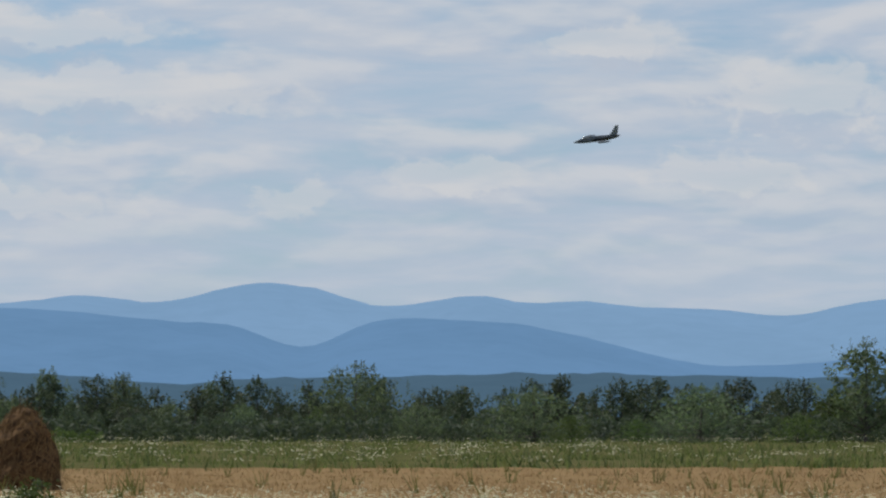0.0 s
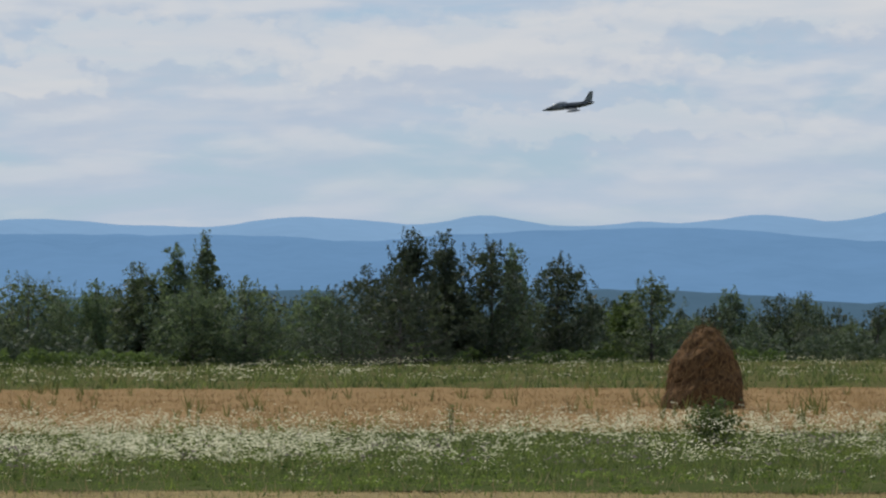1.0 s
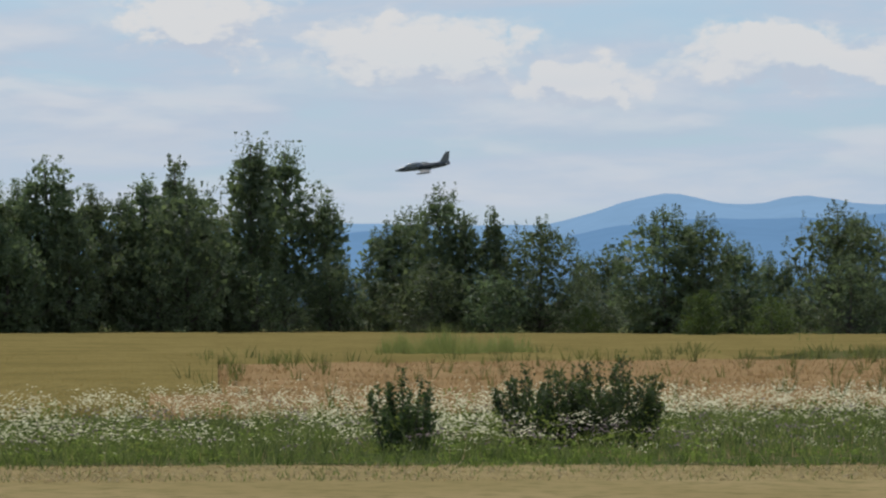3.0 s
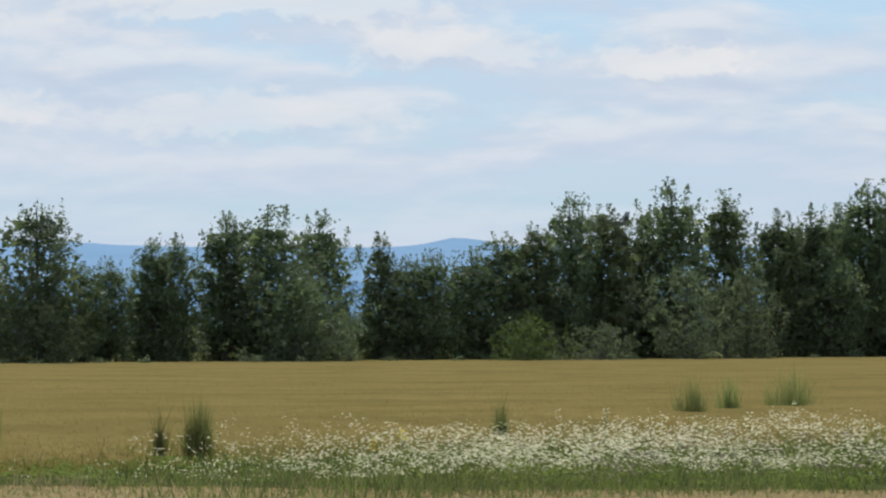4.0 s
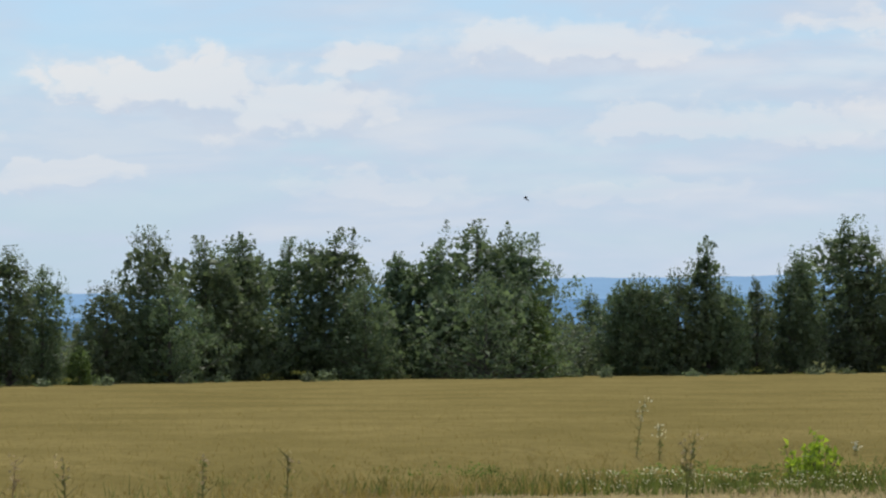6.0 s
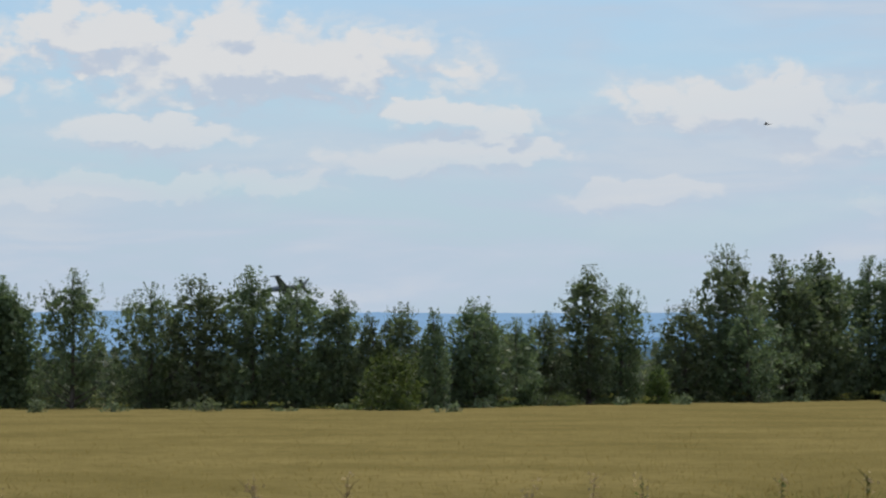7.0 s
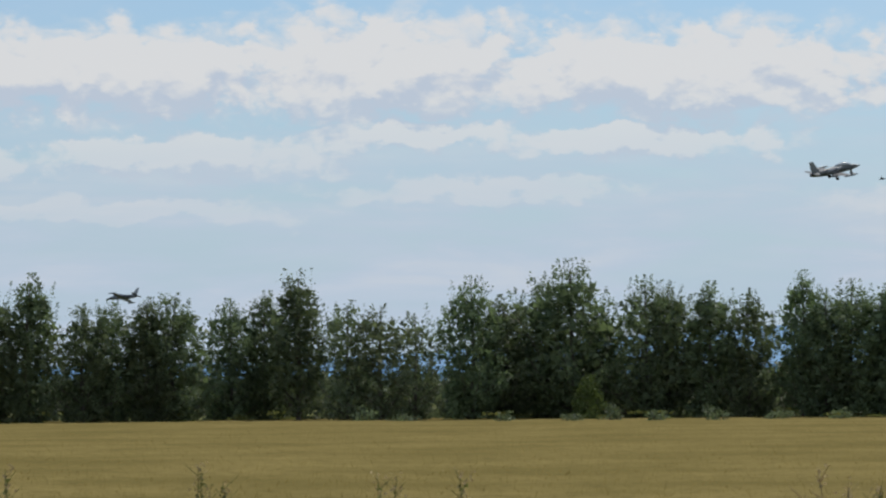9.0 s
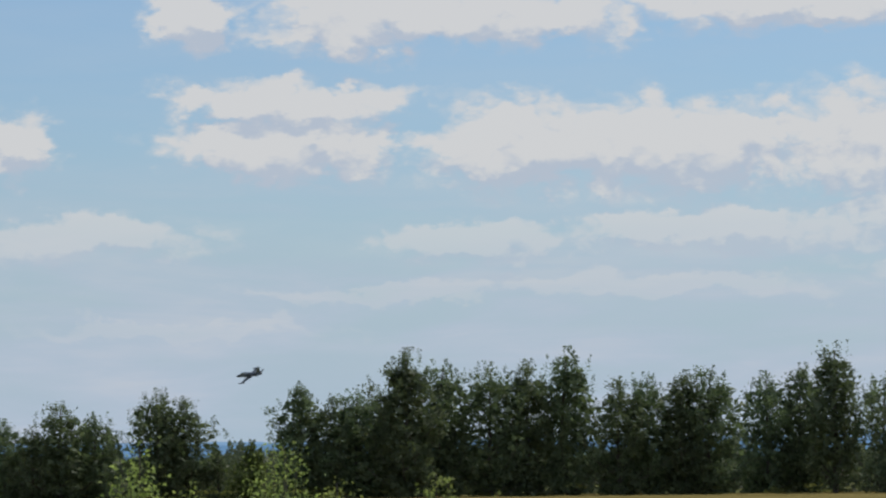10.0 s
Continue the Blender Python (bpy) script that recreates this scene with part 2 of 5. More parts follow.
BARK = plain_material("bark", (0.05, 0.042, 0.035), (0.13, 0.115, 0.10), 6.0, 0.9)
GRASS = leaf_material("grass_blades", (0.060, 0.080, 0.026), (0.165, 0.190, 0.070), thin=0.45, glow=(1.5, 1.5, 1.1))
GRASS_MIX = leaf_material("verge_grass_blades", (0.026, 0.045, 0.011), (0.165, 0.205, 0.058), thin=0.45, glow=(1.5, 1.5, 1.1), grain=1.6, share=0.62)
WEED_MIX = leaf_material("verge_weed_stems", (0.028, 0.042, 0.014), (0.175, 0.190, 0.075), thin=0.4, glow=(1.5, 1.5, 1.1), grain=1.3, share=0.62)
HERB = leaf_material("herb_leaves", (0.014, 0.028, 0.007), (0.195, 0.235, 0.075), thin=0.42, glow=(1.5, 1.55, 1.1), grain=1.1, share=0.52)
TUFT = leaf_material("tuft_blades", (0.095, 0.120, 0.045), (0.235, 0.260, 0.110), thin=0.45, glow=(1.5, 1.5, 1.1))
WEED = leaf_material("weed_stems", (0.070, 0.084, 0.030), (0.19, 0.195, 0.078), thin=0.4, glow=(1.5, 1.5, 1.1))
STRAW = leaf_material("dry_straw", (0.18, 0.14, 0.075), (0.40, 0.33, 0.20), spread=0.02, gloss=0.8, shine=0.1, thin=0.35, glow=(1.35, 1.3, 1.1))
TAN = leaf_material("tan_ears", (0.24, 0.165, 0.085), (0.36, 0.25, 0.13), spread=0.02, gloss=0.8, shine=0.1, thin=0.4, glow=(1.35, 1.3, 1.1))
WHEAT = leaf_material("wheat_ears", (0.145, 0.113, 0.034), (0.280, 0.222, 0.085), spread=0.02, gloss=0.8, shine=0.08, thin=0.4, glow=(1.35, 1.3, 1.1))
PETAL = leaf_material("white_petals", (0.46, 0.44, 0.30), (0.80, 0.77, 0.56), spread=0.02, gloss=0.8, shine=0.05, thin=0.55, glow=(1.0, 1.0, 1.0))
PETAL_YELLOW = leaf_material("yellow_petals", (0.60, 0.46, 0.02), (0.80, 0.64, 0.05), spread=0.02, gloss=0.8, shine=0.1, thin=0.5, glow=(1.0, 1.0, 1.0))
PETAL_MAUVE = leaf_material("mauve_petals", (0.10, 0.075, 0.075), (0.33, 0.27, 0.28), spread=0.02, gloss=0.8, shine=0.1, thin=0.45, glow=(1.0, 1.0, 1.0))
HAY = plain_material("hay", (0.050, 0.027, 0.013), (0.17, 0.098, 0.045), 5.0, 0.95, spec=0.1)
HAY_WISP = leaf_material("hay_wisps", (0.055, 0.031, 0.013), (0.34, 0.215, 0.10), spread=0.02, gloss=0.9, shine=0.05, thin=0.05, glow=(1.0, 1.0, 1.0))
SOIL = ground_material("meadow_soil", ((0.07, 0.085, 0.03), (0.11, 0.115, 0.045), (0.16, 0.14, 0.07)), 1.4)
MOWN = ground_material("mown_straw", ((0.23, 0.182, 0.085), (0.28, 0.220, 0.112), (0.14, 0.125, 0.052)), 2.0)
CROP = ground_material("wheat_crop", ((0.152, 0.123, 0.044), (0.216, 0.171, 0.066), (0.115, 0.094, 0.034)), 2.6)
GRAIN = ground_material("tan_grain", ((0.25, 0.165, 0.085), (0.285, 0.19, 0.098), (0.17, 0.125, 0.056)), 2.6)
MEADOW = ground_material("weedy_meadow", ((0.085, 0.088, 0.034), (0.130, 0.115, 0.052), (0.050, 0.064, 0.024)), 1.2)
VERGE = ground_material("green_verge", ((0.045, 0.065, 0.020), (0.060, 0.078, 0.026), (0.10, 0.10, 0.045)), 2.2)


# ---- mesh helpers ----
def mesh_from(name, verts, faces, mat, smooth=False):
    me = bpy.data.meshes.new(name)
    me.from_pydata(verts, [], faces)
    me.materials.append(mat)
    if smooth:
        me.shade_smooth()
    return me


def quads_mesh(name, corners, mat):
    """A mesh of loose quads from an array (n, 4, 3)."""
    n = len(corners)
    me = bpy.data.meshes.new(name)
    me.vertices.add(4 * n), me.loops.add(4 * n), me.polygons.add(n)
    me.vertices.foreach_set("co", np.asarray(corners, dtype=np.float32).ravel())
    me.loops.foreach_set("vertex_index", np.arange(4 * n, dtype=np.int32))
    me.polygons.foreach_set("loop_start", np.arange(0, 4 * n, 4, dtype=np.int32))
    me.update(calc_edges=True)
    me.materials.append(mat)
    return me


def shards_mesh(name, corners, mat):
    """A mesh of loose triangles from an array (n, 3, 3)."""
    n = len(corners)
    me = bpy.data.meshes.new(name)
    me.vertices.add(3 * n), me.loops.add(3 * n), me.polygons.add(n)
    me.vertices.foreach_set("co", np.asarray(corners, dtype=np.float32).ravel())
    me.loops.foreach_set("vertex_index", np.arange(3 * n, dtype=np.int32))
    me.polygons.foreach_set("loop_start", np.arange(0, 3 * n, 3, dtype=np.int32))
    me.update(calc_edges=True)
    me.materials.append(mat)
    return me


def part(name, bm, mat, parent, label=""):
    """Links a bmesh (or a mesh) as one mesh object under a thing."""
    if isinstance(bm, bpy.types.Mesh):
        me = bm
    else:
        me = bpy.data.meshes.new(name)
        bm.to_mesh(me)
        bm.free()
        me.materials.append(mat)
    ob = new(name, me)
    ob.parent = parent
    if label:
        ob["label"] = label
    return ob


def tube(bm, points, radii, sides=7, cap=True):
    """A tapered tube along points."""
    rings = []
    for i, (p, r) in enumerate(zip(points, radii)):
        p, r = Vector([float(q) for q in p]), float(r)
        a = Vector(points[max(i - 1, 0)])
        b = Vector(points[min(i + 1, len(points) - 1)])
        d = (b - a).normalized()
        u = d.orthogonal().normalized()
        if abs(d.z) < 0.9:
            u = d.cross(Vector((0, 0, 1))).normalized()
        else:
            u = d.cross(Vector((0, 1, 0))).normalized()
        v = d.cross(u)
        rings.append([bm.verts.new(p + r * (math.cos(2 * math.pi * j / sides) * u + math.sin(2 * math.pi * j / sides) * v)) for j in range(sides)])
    for a, b in zip(rings, rings[1:]):
        for j in range(sides):
            bm.faces.new((a[j], a[(j + 1) % sides], b[(j + 1) % sides], b[j]))
    if cap:
        bm.faces.new(rings[0][::-1]), bm.faces.new(rings[-1])
    return rings


# ---- ground and fields ----
EDGE = 13.0          # metres over which a crop thins out towards its margin


def sector(name, a0, a1, near, far, z, mat, steps=60, rings=12, rough=0.0, label="", kind="structure", skirt=0.0, power=1.0):
    """A strip of ground between two bearings; near and far give the distance at each bearing."""
    rng = np.random.default_rng(len(name) * 7 + int(abs(a0)))
    verts, faces = [], []
    for i in range(steps + 1):
        a = a0 + (a1 - a0) * i / steps
        d0, d1 = near(a), far(a)
        for j in range(rings + 1):
            d = d0 + (d1 - d0) * (j / rings) ** power
            zz = z + rough * rng.normal()
            if skirt:
                zz -= skirt * max(0.0, 1 - (d - d0) / EDGE) ** 1.5
            verts.append(at(a, d, zz))
    for i in range(steps):
        for j in range(rings):
            p = i * (rings + 1) + j
            faces.append((p, p + 1, p + rings + 2, p + rings + 1))
    ob = new(name, mesh_from(name, verts, faces, mat))
    tagged(ob, label, "", "", kind)
    return ob


def line(*knots):
    xs, ys = knots[::2], knots[1::2]
    return lambda a: float(np.interp(a, xs, ys))


TREELINE = line(-784, 433, 700, 430, 1800, 342, 2500, 325, 3200, 310, 3931, 340, 4779, 297, 5829, 268, 6600, 244, 7424, 228, 8000, 200, 8137, 187, 9000, 193, 9530, 199, 9900, 202, 10500, 202, 11400, 194)
FLOWER_NEAR = line(-1500, 78, 1800, 79, 3350, 74, 4779, 69, 5800, 65)
FLOWER_FAR = line(-1500, 112, 1800, 110, 3350, 97, 4779, 85, 5113, 84, 5500, 79, 5850, 66)
GRAIN_NEAR = lambda a: FLOWER_FAR(a) - 2
GRAIN_FAR = line(-1500, 190, 1800, 178, 3350, 164, 4150, 150)
VERGE_NEAR = line(-1600, 66, 1000, 66.5, 1960, 67.4, 3150, 64, 5100, 64, 6000, 67, 6500, 70.5, 6900, 71.5, 7500, 69)
WHEAT_LINE = line(4100, 98, 5113, 86, 5829, 75, 6700, 73, 7000, 70, 7500, 65, 7900, 55, 8300, 46, 12500, 44)



def WHEAT_NEAR(a):
    """The wheat's uneven margin."""
    return WHEAT_LINE(a) - 3.0 + 2.2 * noise.noise((a * 0.006, 2.0, 0)) + 1.2 * noise.noise((a * 0.03, 5.0, 0))


bm = bmesh.new()
bmesh.ops.create_circle(bm, cap_ends=True, segments=96, radius=4950)
ground_me = bpy.data.meshes.new("ground")
bm.to_mesh(ground_me)
bm.free()
ground_me.materials.append(SOIL)
tagged(new("ground", ground_me), "flat green and brown meadow ground reaching the horizon", "", "", "structure")
sector("mown_strip", -1600, 12500, lambda a: 4, VERGE_NEAR, 0.045, MOWN, 90, 10, 0.006, "mown strip of dry pale straw beside the field")
sector("verge", -1600, 7500, VERGE_NEAR, lambda a: FLOWER_FAR(a) if a < 5800 else (WHEAT_NEAR(a) + 3 if a < 7000 else max(66.2, WHEAT_NEAR(a) + 3 - (a - 7000) * 0.015)), 0.055, VERGE, 90, 8, 0.008, "green grass verge under the wild flowers")
sector("grain_field", -1600, 4180, GRAIN_NEAR, GRAIN_FAR, 0.42, GRAIN, 160, 40, 0.035, "reddish tan field of ripe dry grain", skirt=0.42)
sector("wheat_field", 4060, 12500, WHEAT_NEAR, lambda a: TREELINE(a) + 1, 0.62, CROP, 300, 90, 0.010, "golden olive wheat field up to the trees", skirt=0.62, power=1.5)


def STRIP_NEAR(a):
    """Where the weedy meadow gives way to the wheat strip behind it."""
    f = min(1.0, max(0.0, (3150 - a) / 850 + 0.10 * noise.noise((a * 0.01, 4.0, 0))))
    return GRAIN_FAR(a) + 4 + (TREELINE(a) - GRAIN_FAR(a) - 8) * f


sector("wheat_strip", 2300, 4080, STRIP_NEAR, lambda a: TREELINE(a) + 1, 0.55, CROP, 90, 40, 0.012, "yellow wheat strip behind the tan grain", skirt=0.5)
sector("weed_meadow", -1600, 3150, lambda a: GRAIN_FAR(a) + 2, lambda a: TREELINE(a) + 40 if a < 2300 else STRIP_NEAR(a) + 6, 0.30, MEADOW, 90, 30, 0.06, "green weedy meadow behind the tan grain", skirt=0.3)


def blades(name, a0, a1, near, far, count, z, h, w, mat, label, lean=0.35, seed=1, shape="blade", patch=0.0, power=1.0, fade=None, skirt=0.0, tuft=0.0, clump=0, gather=0.12, dish=1.0):
    """Loose plants of one kind over a strip: upright tapered blades, or small tilted flower heads."""
    rng = np.random.default_rng(seed)
    a = rng.uniform(a0, a1, count)
    d0 = np.array([near(v) for v in np.linspace(a0, a1, 200)])
    d1 = np.array([far(v) for v in np.linspace(a0, a1, 200)])
    grid = np.linspace(a0, a1, 200)
    z = np.full(count, z)
    f = rng.uniform(0, 1, count) ** power
    d = np.interp(a, grid, d0) * (1 - f) + np.interp(a, grid, d1) * f
    x, y = -np.sin(a / UNIT) * d, np.cos(a / UNIT) * d
    z -= skirt * np.maximum(0.0, 1 - (d - np.interp(a, grid, d0)) / EDGE) ** 1.5
    if patch:
        field = np.array([noise.noise((px * 0.16, py * 0.10, seed * 3.7)) + 0.6 * noise.noise((px * 0.5, py * 0.3, seed)) for px, py in zip(x, y)])
        keep = field > patch * rng.uniform(-1.0, 1.0, count) - 0.1 + patch * 0.5
        a, d, x, y, z = a[keep], d[keep], x[keep], y[keep], z[keep]
    if fade:
        keep = rng.uniform(0, 1, len(a)) > np.clip((a - fade[0]) / (fade[1] - fade[0]), 0, 1) ** 0.7
        a, d, x, y, z = a[keep], d[keep], x[keep], y[keep], z[keep]
    n = len(a)
    hh = rng.uniform(h[0], h[1], n)
    if clump:
        # plants gather round every clump-th one and share its height
        lead = np.arange(n) // clump * clump
        x = x[lead] + rng.normal(0, gather, n)
        y = y[lead] + rng.normal(0, gather, n)
        z = z[lead]
        hh = np.maximum(0.02, hh[lead] * rng.uniform(0.8, 1.08, n))
    if tuft:
        hh *= np.clip(1 + tuft * np.array([noise.noise((px * 0.7, py * 0.35, seed * 1.9)) + 0.8 * noise.noise((px * 2.1, py * 0.9, seed)) for px, py in zip(x, y)]), 0.25, 1.7)
    ww = rng.uniform(w[0], w[1], n) / 2
    turn = a / UNIT + rng.normal(0, 0.6, n)
    ux, uy = np.cos(turn) * ww, np.sin(turn) * ww
    lx, ly = rng.normal(0, lean, n) * hh, rng.normal(0, lean, n) * hh
    c = np.zeros((n, 3 if shape == "blade" else 4, 3))
    if shape == "blade":
        for i, (s, k, t) in enumerate(((-1, 0, 0), (1, 0, 0), (0, 1, 1))):
            c[:, i, 0] = x + ux * s + lx * t
            c[:, i, 1] = y + uy * s + ly * t
            c[:, i, 2] = z + hh * k
    else:
        for i, (s, k) in enumerate(((-1, 0), (0, -0.45), (1, 0.1), (0, 0.55))):
            c[:, i, 0] = x + ux * s
            c[:, i, 1] = y + uy * s
            c[:, i, 2] = z + hh + ww * k * 1.1 * dish
            c[:, i, 1] -= (k * ww * 0.7) * np.cos(a / UNIT)
            c[:, i, 0] += (k * ww * 0.7) * np.sin(a / UNIT)
    ob = new(name, (shards_mesh if shape == "blade" else quads_mesh)(name, c, mat))
    return tagged(ob, label, "plants", "", "stuff")


flat = lambda v: (lambda a: v)
blades("verge_grass", -900, 7600, lambda a: VERGE_NEAR(a) - 1, lambda a: FLOWER_NEAR(a) + 4, 56000, 0.02, (0.06, 0.24), (0.016, 0.045), GRASS_MIX, "short green grass along the verge", seed=2, patch=0.7, tuft=0.9, clump=10, gather=0.09)
blades("dry_grass", -900, 7700, flat(64), lambda a: FLOWER_NEAR(a) + 4, 9000, 0.02, (0.10, 0.36), (0.010, 0.03), STRAW, "dry straw-coloured grass in the verge", seed=18, patch=0.7)
blades("mown_stubble", -900, 9000, lambda a: VERGE_NEAR(a) - 6, lambda a: VERGE_NEAR(a) + 0.5, 30000, 0.02, (0.02, 0.09), (0.02, 0.07), STRAW, "pale dry mown stubble and straw", lean=1.4, seed=3)
blades("stubble_grass", -900, 9000, lambda a: VERGE_NEAR(a) - 6, lambda a: VERGE_NEAR(a) + 1, 16000, 0.02, (0.04, 0.16), (0.015, 0.045), GRASS, "green regrowth in the mown stubble", seed=19, patch=0.9)
blades("flower_stems", -900, 5750, lambda a: FLOWER_NEAR(a) - 8, FLOWER_FAR, 36000, 0.0, (0.15, 0.60), (0.012, 0.035), WEED_MIX, "green stems of tall white wild flowers", seed=4, fade=(5200, 5750), tuft=0.7)
blades("white_flowers", -900, 5750, lambda a: FLOWER_NEAR(a) - 3, lambda a: FLOWER_FAR(a) + 2 * noise.noise((a * 0.02, 1, 0)), 200000, 0.0, (0.30, 0.84), (0.030, 0.095), PETAL, "dense white daisy-like wild flowers in bloom", seed=5, shape="head", patch=0.75, power=1.4, fade=(5150, 5750), tuft=0.34, clump=9, gather=0.13, dish=0.45)
blades("tall_flowers", -900, 4900, lambda a: FLOWER_NEAR(a) + 2, lambda a: FLOWER_FAR(a) - 8, 16000, 0.0, (0.78, 1.05), (0.03, 0.085), PETAL, "taller white flower heads above the rest", seed=20, shape="head", patch=1.0, clump=8, gather=0.09, dish=0.45, fade=(4300, 4900))
blades("verge_flowers", -900, 7000, flat(66), lambda a: FLOWER_NEAR(a) + 3, 20000, 0.0, (0.16, 0.48), (0.016, 0.05), PETAL, "scattered small white flowers in the verge grass", seed=13, shape="head", patch=0.9, clump=6, gather=0.10)
blades("verge_weeds", 5000, 7700, flat(66), lambda a: WHEAT_LINE(a) + 4, 30000, 0.0, (0.12, 0.46), (0.014, 0.04), GRASS_MIX, "grey-green weeds between verge and wheat", seed=14, patch=0.6, tuft=0.8)
blades("grain_weeds", -900, 4150, GRAIN_NEAR, GRAIN_FAR, 7500, 0.3, (0.3, 1.05), (0.03, 0.08), WEED, "thin green weeds standing in the dry grain", seed=15, patch=0.8, clump=6, gather=0.06)
blades("field_edge_weeds", 4100, 11500, lambda a: TREELINE(a) - 9, lambda a: TREELINE(a) - 1.5, 9000, 0.45, (0.15, 0.75), (0.08, 0.20), WEED_MIX, "grey-green weeds at the foot of the trees", seed=16, patch=0.6, clump=26, gather=0.30, shape="head")
blades("verge_herbs", -900, 7650, lambda a: VERGE_NEAR(a) - 0.5, lambda a: FLOWER_NEAR(a) + 7, 80000, 0.0, (0.03, 0.36), (0.025, 0.085), HERB, "mixed green herbs in the verge", seed=17, patch=0.75, shape="head", tuft=0.6, clump=12, gather=0.12)
blades("flower_leaves", -900, 5750, lambda a: FLOWER_NEAR(a) - 4, FLOWER_FAR, 40000, 0.0, (0.10, 0.62), (0.025, 0.085), HERB, "green leaves among the white flowers", seed=24, patch=0.5, shape="head", fade=(5200, 5750), tuft=0.6, clump=10, gather=0.12)
blades("mauve_thistles", -900, 5000, lambda a: FLOWER_NEAR(a) - 7, lambda a: FLOWER_NEAR(a) + 10, 20000, 0.0, (0.22, 0.72), (0.025, 0.075), PETAL_MAUVE, "faded mauve thistle heads among the flowers", seed=6, shape="head", patch=0.9, clump=12, gather=0.16)
blades("verge_tall_weeds", -900, 5200, lambda a: FLOWER_NEAR(a) - 9, lambda a: FLOWER_NEAR(a) + 7, 26000, 0.0, (0.22, 0.78), (0.03, 0.085), HERB, "tall dark green weeds before the white flowers", seed=27, shape="head", patch=0.55, clump=16, gather=0.15, tuft=0.6)
blades("grain_ears", -900, 4150, GRAIN_NEAR, GRAIN_FAR, 70000, 0.36, (0.05, 0.22), (0.03, 0.07), TAN, "dry reddish tan grain ears", seed=7, power=1.6, skirt=0.40, tuft=0.8)
blades("wheat_stalks", 4080, 11600, WHEAT_NEAR, lambda a: min(170, TREELINE(a)), 150000, 0.52, (0.06, 0.19), (0.016, 0.045), WHEAT, "golden wheat stalks and ears", seed=8, power=2.1, lean=0.6, skirt=0.54)
blades("wheat_margin", 4080, 7700, lambda a: WHEAT_NEAR(a) - 1, lambda a: WHEAT_NEAR(a) + 6, 5000, 0.02, (0.12, 0.40), (0.012, 0.035), WHEAT, "thin golden stalks at the margin of the field", seed=9)
blades("meadow_weeds", -900, 3100, lambda a: GRAIN_FAR(a) + 1, lambda a: TREELINE(a) + 6, 64000, 0.25, (0.2, 0.70), (0.06, 0.17), WEED_MIX, "tall green weeds of the meadow", seed=10, patch=0.7, fade=(2450, 3100), tuft=1.0, clump=8, gather=0.8)
blades("strip_weeds", 2400, 4080, lambda a: GRAIN_FAR(a) + 3, lambda a: GRAIN_FAR(a) + 34, 4200, 0.1, (0.5, 1.05), (0.05, 0.14), WEED, "scattered green weeds along the wheat strip", seed=21, patch=0.9, clump=12, gather=0.25)
blades("meadow_flowers", -900, 3000, lambda a: GRAIN_FAR(a) + 4, lambda a: TREELINE(a), 26000, 0.3, (0.45, 0.92), (0.08, 0.20), PETAL, "patches of white flowers in the far meadow", seed=11, shape="head", patch=1.0, clump=10, gather=0.6, dish=0.5, fade=(2200, 3000))
blades("wheat_weeds", 7500, 11500, flat(44), flat(58), 2600, 0.45, (0.12, 0.50), (0.010, 0.028), WEED, "thin weeds and seed stems in the wheat", seed=22, patch=1.0)
blades("dry_seed_stems", 7500, 11500, flat(44), flat(54), 1800, 0.45, (0.15, 0.42), (0.008, 0.022), TAN, "dry reddish seed stems in the wheat", seed=23, patch=0.9)


# ---- far hills ----
def step(a, where, width):
    t = max(0.0, min(1.0, (a - where) / width + 0.5))
    return t * t * (3 - 2 * t)


def bump(a, where, height, width):
    return height * math.exp(-((a - where) / width) ** 2)


def far_crest(a):
    h = 200 - 24 * step(a, 2830, 260) - 32 * step(a, 3420, 180) + 6 * step(a, 3800, 300) - 16 * step(a, 6020, 160) - 20 * step(a, 6450, 300) - 22 * step(a, 7300, 800) + 6 * step(a, 8300, 400) - 70 * step(a, 9500, 1500)
    for w, up, s in ((-800, 14, 110), (-600, -15, 100), (-246, 11, 70), (-56, 21, 90), (330, 42, 125), (215, 12, 80), (640, 21, 105), (847, 9, 70), (1127, 21, 80), (1460, 18, 90), (1330, 9, 70), (1910, 14, 120), (2300, 20, 150), (2640, 9, 120)):
        h += bump(a, w, up, s)
    for w, up, s in ((3020, 20, 75), (3260, 24, 85), (5083, 16, 60), (5830, 10, 160), (6213, 6, 80)):
        h += bump(a, w, up, s)
    return h


def near_crest(a):
    h = 172 + 14 * step(a, 600, 300) - 75 * step(a, -300, -420) - 30 * step(a, 2800, 500) - 34 * step(a, 3700, 900) - 34 * step(a, 4300, 500) - 66 * step(a, 7600, 3000)
    for w, up, s in ((250, -42, 90), (800, 12, 300), (1350, -12, 120), (3500, -30, 160), (-790, 22, 110), (60, 10, 120)):
        h += bump(a, w, up, s)
    return h


def wood_crest(a):
    h = 76 - 26 * step(a, 2000, 600) - 20 * step(a, 4200, 800) - 26 * step(a, 9200, 1500)
    for w, up, s in ((-220, 8, 260), (480, -10, 120), (900, 14, 220), (1500, 12, 300)):
        h += bump(a, w, up, s)
    return h


